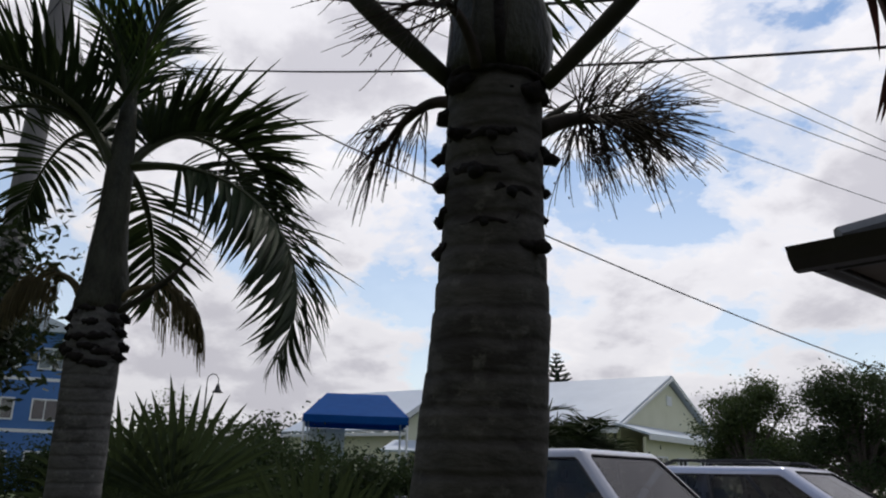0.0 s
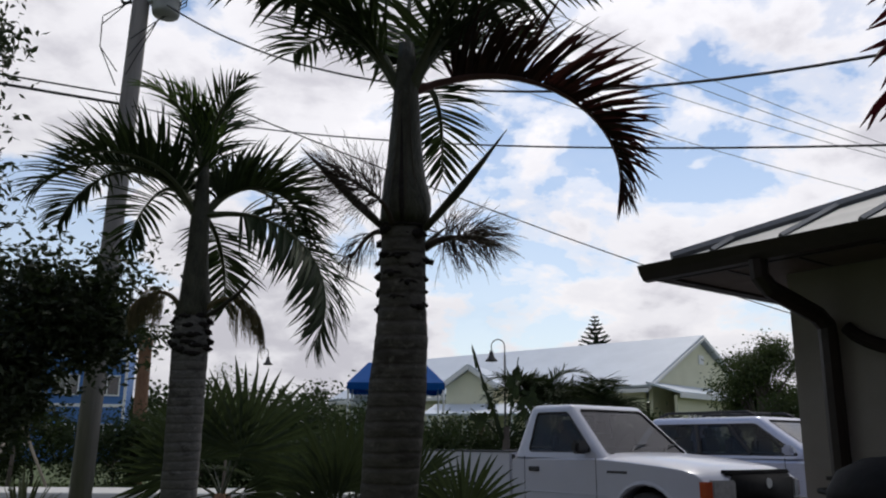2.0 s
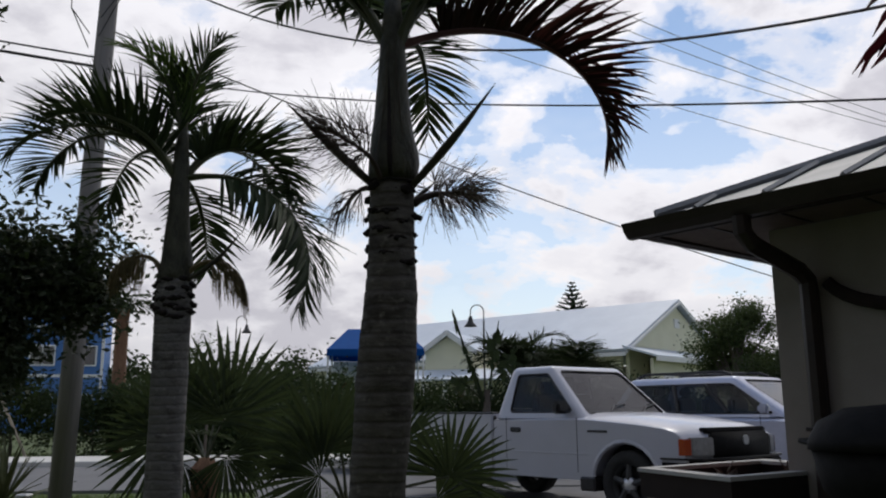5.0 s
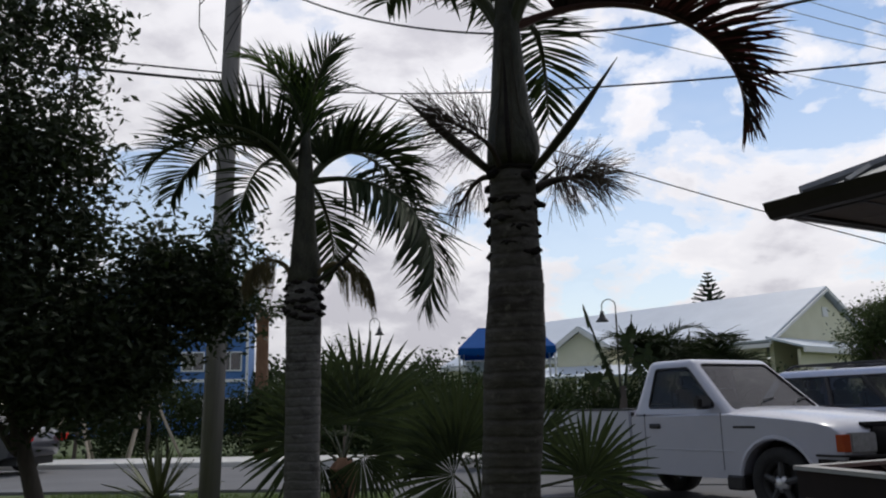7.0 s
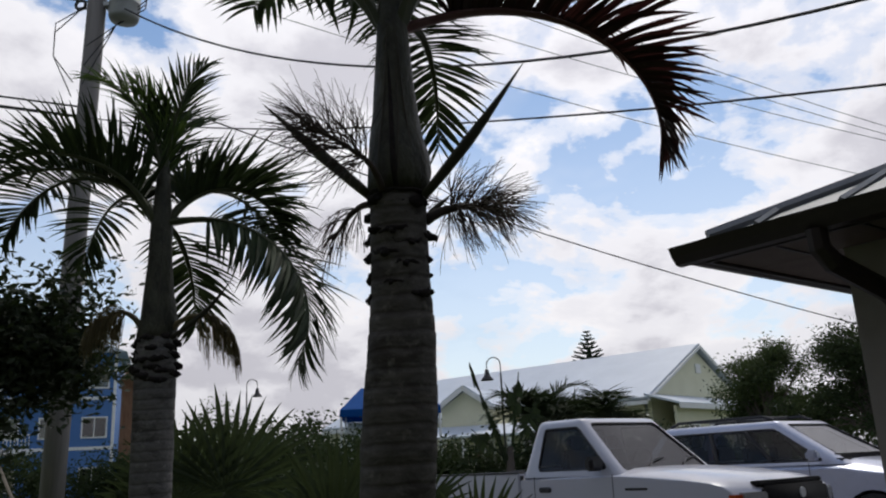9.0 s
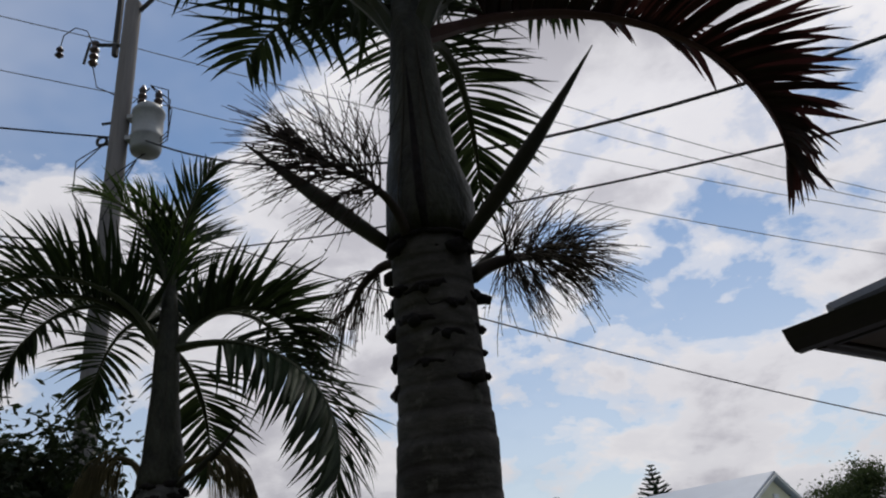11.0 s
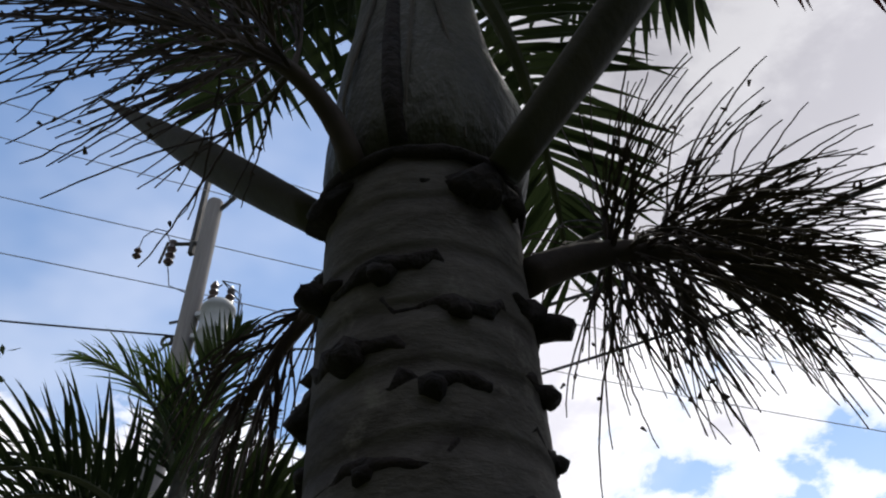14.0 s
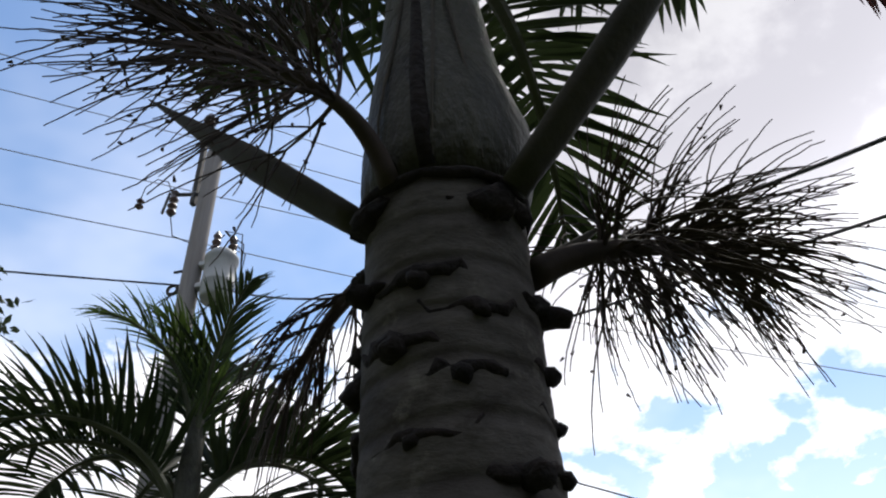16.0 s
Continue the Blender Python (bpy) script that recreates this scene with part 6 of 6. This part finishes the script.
LEFT = [(-4.06, 6.2, 3.58, 0.55, 0.5, 0.55, 1.5), (-3.93, 6.35, 3.05, 0.5, 0.5, 0.5, 1.5), (-3.98, 6.29, 2.55, 0.6, 0.55, 0.5, 2.0), (-3.95, 6.32, 1.95, 0.65, 0.55, 0.5, 2.4), (-3.50, 6.64, 1.86, 0.56, 0.5, 0.45, 2.4),
        (-3.08, 6.92, 2.2, 0.4, 0.4, 0.2, 1.4), (-2.78, 7.08, 2.09, 0.2, 0.2, 0.16, 0.5), (-3.7, 6.52, 1.55, 0.5, 0.5, 0.28, 1.6), (-3.4, 6.8, 1.6, 0.25, 0.3, 0.22, 0.6), (-3.22, 6.82, 2.5, 0.2, 0.2, 0.2, 0.5),
        (-2.72, 7.13, 2.62, 0.2, 0.2, 0.1, 0.25), (-3.0, 7.0, 2.35, 0.3, 0.3, 0.14, 0.5), (-3.74, 6.45, 4.30, 0.22, 0.2, 0.18, 0.4), (-4.2, 6.09, 4.34, 0.3, 0.3, 0.3, 0.8), (-4.6, 6.0, 3.0, 0.7, 0.6, 0.9, 2.5), (-4.8, 6.1, 1.8, 0.7, 0.6, 0.7, 2.5)]
tree("tree", "dense dark-leaved tree on the verge, in shade", "tree", -3.95, 6.45, 1.2, 0.065, LEFT, 0.085, "oak", 31, 46, 48)



def tiers(x, y, z0, z1, wide, count, seed):
    """Flat sprays of foliage, set in tiers round a stem and narrowing upwards."""
    rng = random.Random(seed)
    out = []
    for k in range(count):
        t = (k + rng.random()) / count
        a, r = rng.uniform(0, 6.28), wide * (1.05 - 0.6 * t) * rng.uniform(0.25, 1.0)
        out.append((x + r * math.cos(a), y + r * math.sin(a), z0 + (z1 - z0) * t, rng.uniform(0.32, 0.5), rng.uniform(0.32, 0.5), rng.uniform(0.10, 0.17), rng.uniform(0.5, 0.8)))
    return out


tree("tree", "broad green tree with tiered sprays behind the parked cars", "tree", 7.3, 24.2, 1.6, 0.12, tiers(7.3, 24.2, 1.7, 3.95, 1.5, 34, 5), 0.105, "bush_mid", 32, 34, 30)
tree("tree", "dark green tree with tiered sprays behind the parked cars", "tree", 9.0, 21.8, 1.6, 0.12, tiers(9.0, 21.8, 1.7, 4.0, 1.7, 40, 6), 0.105, "bush", 33, 36, 32)
tree("tree", "slender sparse young tree near the lamp", "tree", -6.1, 19.8, 1.6, 0.03, [(-6.1, 19.8, 2.7, 0.45, 0.4, 0.5, 0.8), (-5.7, 19.8, 2.3, 0.4, 0.4, 0.4, 0.7), (-6.5, 19.8, 2.2, 0.4, 0.4, 0.4, 0.7)], 0.10, "bush_light", 34, 12, 9)


def shrub(x, y, w, h, mat, seed, label, size=0.13):
    rng = random.Random(seed)
    blobs = [(x + rng.uniform(-0.5, 0.5) * w, y + rng.uniform(-0.3, 0.3) * w, GZ + h * rng.uniform(0.3, 0.75), w * 0.42, w * 0.35, h * 0.36, 1.0) for _ in range(5)]
    tree("shrub", label, "shrub", x, y, h * 0.25, 0.04, blobs, size, mat, seed, 34, 44, 0.5, group="shrubs along the street")


for k, (x, y, w, h, mat) in enumerate(((-15.5, 23.6, 2.6, 2.6, "bush"), (-13.2, 24.2, 2.4, 2.0, "bush"), (-11.0, 24.6, 2.4, 2.3, "bush"), (-8.8, 25.0, 2.4, 2.2, "bush"), (-6.6, 25.0, 2.6, 2.6, "bush"), (-4.6, 24.5, 2.2, 2.2, "bush"), (-18.5, 23.0, 2.8, 3.0, "oak"), (-7.6, 22.6, 1.8, 1.7, "bush"), (-5.4, 22.8, 2.0, 2.0, "bush"))):
    shrub(x, y, w, h, mat, 100 + k, "rounded dark green shrub beyond the pavement")
for k, (x, y, w, h, mat) in enumerate(((-1.2, 17.9, 1.6, 1.7, "bush"), (-0.2, 17.6, 1.5, 1.6, "bush"), (0.9, 17.3, 1.6, 1.5, "bush"), (2.0, 17.6, 1.8, 1.5, "bush"), (3.1, 18.4, 1.8, 1.5, "bush"), (4.4, 19.2, 2.0, 1.3, "bush"), (-2.4, 18.2, 1.6, 1.5, "bush"), (5.6, 20.0, 1.9, 1.2, "bush"))):
    shrub(x, y, w, h, mat, 130 + k, "leafy green shrub behind the parking apron", 0.11)


def far_woods():
    rng = random.Random(9)
    blobs = []
    for k in range(34):
        x = -46 + k * 1.35
        blobs.append((x, 62 + rng.uniform(-2, 2), 2.6 + rng.uniform(-0.4, 0.8), 1.6, 1.2, 2.3 + rng.uniform(-0.4, 0.5), 1.0))
    for k in range(18):
        blobs.append((14 + k * 1.9, 66 + rng.uniform(-2, 2), 2.6 + rng.uniform(-0.6, 0.8), 1.8, 1.2, 2.4, 1.0))
    v, f = leaf_cloud(blobs, 0.40, 77, 30, 34, narrow=0.6)
    o = raw("far_woods", v, f, M["bush"])
    tagged(o, "distant belt of dark green trees", "woods", kind="stuff")


far_woods()


def conifer(x, y, h):
    t = thing("conifer", "tall tiered dark green conifer behind the roofs", "conifer", pose(x, y, 0))
    part("trunk", tube([(0, 0, GZ), (0, 0, h * 0.5), (0, 0, h)], [0.28, 0.16, 0.03], 8), M["wood_bark"], t)
    rng = random.Random(5)
    verts, faces = [], []
    z = h - 0.15
    bm = bmesh.new()
    tier = 0
    while z > h * 0.35:
        reach = 0.25 + (h - z) * 0.42 if z > h - 5 else 2.1
        n = 6 if z > h - 2 else 8
        for k in range(n):
            a = 2 * math.pi * k / n + tier * 0.5 + rng.uniform(-0.15, 0.15)
            d = Vector((math.cos(a), math.sin(a), 0))
            s = Vector((-d.y, d.x, 0))
            end = Vector((0, 0, z)) + d * reach * rng.uniform(0.85, 1.1) + Vector((0, 0, 0.28 * reach))
            tube([(0, 0, z), end], [0.05, 0.03], 4, bm)
            for j in range(7):
                p = Vector((0, 0, z)).lerp(end, 0.25 + 0.75 * j / 6)
                for q in (-1, 1):
                    tube([p, p + s * q * reach * 0.2 * (1.15 - j / 8) + d * 0.12 * reach + Vector((0, 0, 0.08))], [0.08, 0.04], 4, bm)
        z -= 0.42 + 0.02 * tier
        tier += 1
    part("crown", bm, M["pine"], t)


conifer(9.58, 87.2, 14.4)


def small_palm(x, y, hub, L, n, seed, label, mat="leaflet"):
    p = thing("small_palm", label, "palm tree", pose(x, y, 0), group="small palms")
    part("trunk", lathe([(0.13, GZ - 0.05), (0.11, hub * 0.6), (0.12, hub), (0.05, hub + 0.12)], 12, 0.2, seed), M["wood_bark"], p)
    rng = random.Random(seed)
    for k in range(n):
        az = 360 * k / n + rng.uniform(-14, 14)
        e0 = rng.uniform(38, 84)
        frond(p, (0.03 * math.cos(radians(az)), 0.03 * math.sin(radians(az)), hub), az, e0, e0 - rng.uniform(75, 125), L * rng.uniform(0.8, 1.1), 0.38 * L, 26, 1.0, 0, 25, mat, "rachis", False, seed * 30 + k, radius=0.014)


small_palm(0.95, 17.0, 2.0, 1.15, 22, 3, "low dark feather palm behind the pickup")
small_palm(2.15, 18.6, 1.9, 1.3, 26, 4, "low grey-green feather palm behind the pickup")
small_palm(3.3, 17.9, 1.3, 0.95, 14, 5, "low dark feather palm behind the pickup")


def paddle_plant(x, y):
    p = thing("banana_plant", "dark banana plant with upright ragged leaves", "banana plant", pose(x, y, 0))
    rng = random.Random(8)
    part("stem", tube([(0, 0, GZ - 0.05), (0.02, 0, 0.9), (0.05, 0, 1.6)], [0.10, 0.08, 0.05], 10), M["wood_bark"], p)
    spec = [((-0.02, 0, 1.3), (-0.52, 0, 2.95), 0.045, 0.0), ((0.05, 0, 1.4), (0.26, 0.0, 2.75), 0.13, 0.1), ((0.06, 0, 1.4), (0.55, 0.05, 2.35), 0.15, 0.15), ((0.0, 0, 1.4), (-0.55, 0.1, 1.9), 0.14, 0.15), ((0.05, 0, 1.4), (0.75, -0.05, 1.75), 0.15, 0.2), ((0.0, -0.02, 1.4), (-0.25, -0.2, 2.15), 0.10, 0.1)]
    for a, b, w, sag in spec:
        a, b = Vector(a), Vector(b)
        s = (b - a).cross(Vector((0.1, 1, 0))).normalized()
        stalk = part("leaf_stalk", tube([a, a.lerp(b, 0.4), b], [0.026, 0.02, 0.008], 6), M["leaflet"], p)
        for q in (-1, 1):
            for k in range(9):
                if rng.random() < 0.14:
                    continue
                t = 0.42 + 0.58 * k / 9
                c = a.lerp(b, t) + Vector((0, 0, -sag * (t - 0.4) ** 2))
                c2 = a.lerp(b, t + 0.075) + Vector((0, 0, -sag * (t - 0.3) ** 2))
                wd = w * math.sin(math.pi * (0.12 + 0.86 * (k + 0.5) / 9)) * rng.uniform(0.5, 1.2)
                e = s * q * wd + Vector((0, rng.uniform(-0.08, 0.08), rng.uniform(-0.12, 0.02)))
                raw("leaf_strip", [c, c2, c2 + e * 0.9, c + e], [(0, 1, 2, 3)], M["leaflet"], stalk)
    return p


paddle_plant(0.30, 14.85)


def yucca(x, y):
    p = thing("yucca", "spiky yellow-green yucca rosette on the verge", "yucca", pose(x, y, 0))
    rng = random.Random(2)
    part("stem", lathe([(0.07, GZ - 0.05), (0.06, 0.3), (0.03, 0.42)], 10, 0.1), M["wood_bark"], p)
    for k in range(46):
        a, e, L = rng.uniform(0, 6.28), radians(rng.uniform(2, 82)), rng.uniform(0.52, 0.80)
        d = Vector((math.cos(a) * math.cos(e), math.sin(a) * math.cos(e), math.sin(e)))
        s = Vector((-math.sin(a), math.cos(a), 0))
        n = s.cross(d)
        o = Vector((0, 0, 0.40))
        v, f = [], []
        for j in range(5):
            t = j / 4
            w = 0.026 * (0.6 + 1.2 * t if t < 0.35 else 1.02 * (1 - (t - 0.35) / 0.65)) + 0.0006
            c = o + d * L * t + Vector((0, 0, -0.1 * L * t * t))
            v += [c - s * w, c + n * 0.006, c + s * w]
        for j in range(4):
            b = 3 * j
            f += [(b, b + 1, b + 4, b + 3), (b + 1, b + 2, b + 5, b + 4)]
        raw("leaf", v, f, M["yucca"], p)


yucca(-4.4, 8.95)


def staked_sapling(x, y, top, seed):
    s = thing("staked_sapling", "young tree held by pale timber stakes", "sapling", pose(x, y, 0), group="staked saplings")
    rng = random.Random(seed)
    part("trunk", tube([(0, 0, GZ - 0.05), (0.06, 0, top * 0.5), (-0.08, 0, top + 0.3), (0, 0, top + 1.2)], [0.06, 0.05, 0.045, 0.02], 8), M["wood_bark"], s)
    for k in range(3):
        a = 2.094 * k + 0.6 + seed
        part("stake", tube([(0.95 * math.cos(a), 0.95 * math.sin(a), GZ - 0.02), (0.10 * math.cos(a), 0.10 * math.sin(a), top)], 0.042, 6), M["stake"], s, "pale timber stake")
    part("strap", lathe([(0.12, top - 0.1), (0.13, top), (0.12, top + 0.12)], 10), M["stake"], s)
    v, f = leaf_cloud([(0, 0, top + 1.3, 0.9, 0.8, 0.7, 1.5), (0.4, 0, top + 0.8, 0.6, 0.6, 0.4, 0.8)], 0.14, 200 + seed, 16, 14)
    raw("crown", v, f, M["bush"], s)


staked_sapling(-12.3, 21.6, 1.95, 0)
staked_sapling(-14.2, 21.2, 1.75, 1)


def cabbage_palm(x, y, h):
    p = thing("cabbage_palm", "tall palm with a red-brown trunk beyond the verge", "palm tree", pose(x, y, 0))
    part("trunk", lathe([(0.24, GZ - 0.05), (0.2, 1.2), (0.19, h - 0.4), (0.24, h - 0.1), (0.08, h + 0.05)], 14, 0.08, 4), M["red_bark"], p, "red-brown fibrous trunk")
    for k, (az, el) in enumerate(((0, 20), (70, 45), (140, 30), (200, 10), (260, 40), (320, 5))):
        fan_leaf(p, (0, 0, h), az, el, 0.5, 0.8, 16, 30, 700 + k)


cabbage_palm(-10.8, 25.6, 4.5)


def cordyline():
    """The dark-leaved plant beside the path; only its hanging outer leaves are seen."""
    p = thing("cordyline", "tall cordyline with broad drooping dark maroon leaves", "cordyline", pose(1.69, 2.60, 0))
    part("stem", tube([(0.05, 0.1, GZ - 0.05), (0.0, 0.02, 1.0), (-0.08, 0.0, 1.8), (-0.16, 0.0, 2.4)], [0.05, 0.04, 0.035, 0.028], 9), M["wood_bark"], p, smooth=True)
    rng = random.Random(44)
    for k in range(170):
        a, e, L = rng.uniform(90, 270) if k % 3 else rng.uniform(0, 360), rng.uniform(-50, 75), rng.uniform(0.26, 0.42)
        pts = spine((-0.16, 0.0, rng.uniform(2.08, 2.46)), a, e, e - rng.uniform(60, 110), L, 7)
        v, f = [], []
        for j, c in enumerate(pts):
            t = j / 7
            w = 0.052 * math.sin(math.pi * min(1.0, 0.1 + 0.9 * t ** 0.8)) + 0.002
            d = (pts[min(j + 1, 7)] - pts[max(j - 1, 0)]).normalized()
            s_ = d.cross(Vector((0, 0, 1))).normalized()
            n_ = s_.cross(d)
            v += [c - s_ * w + n_ * w * 0.35, c, c + s_ * w + n_ * w * 0.35]
        for j in range(7):
            b = 3 * j
            f += [(b, b + 1, b + 4, b + 3), (b + 1, b + 2, b + 5, b + 4)]
        raw("leaf", v, f, M["maroon"], p, smooth=True)


cordyline()
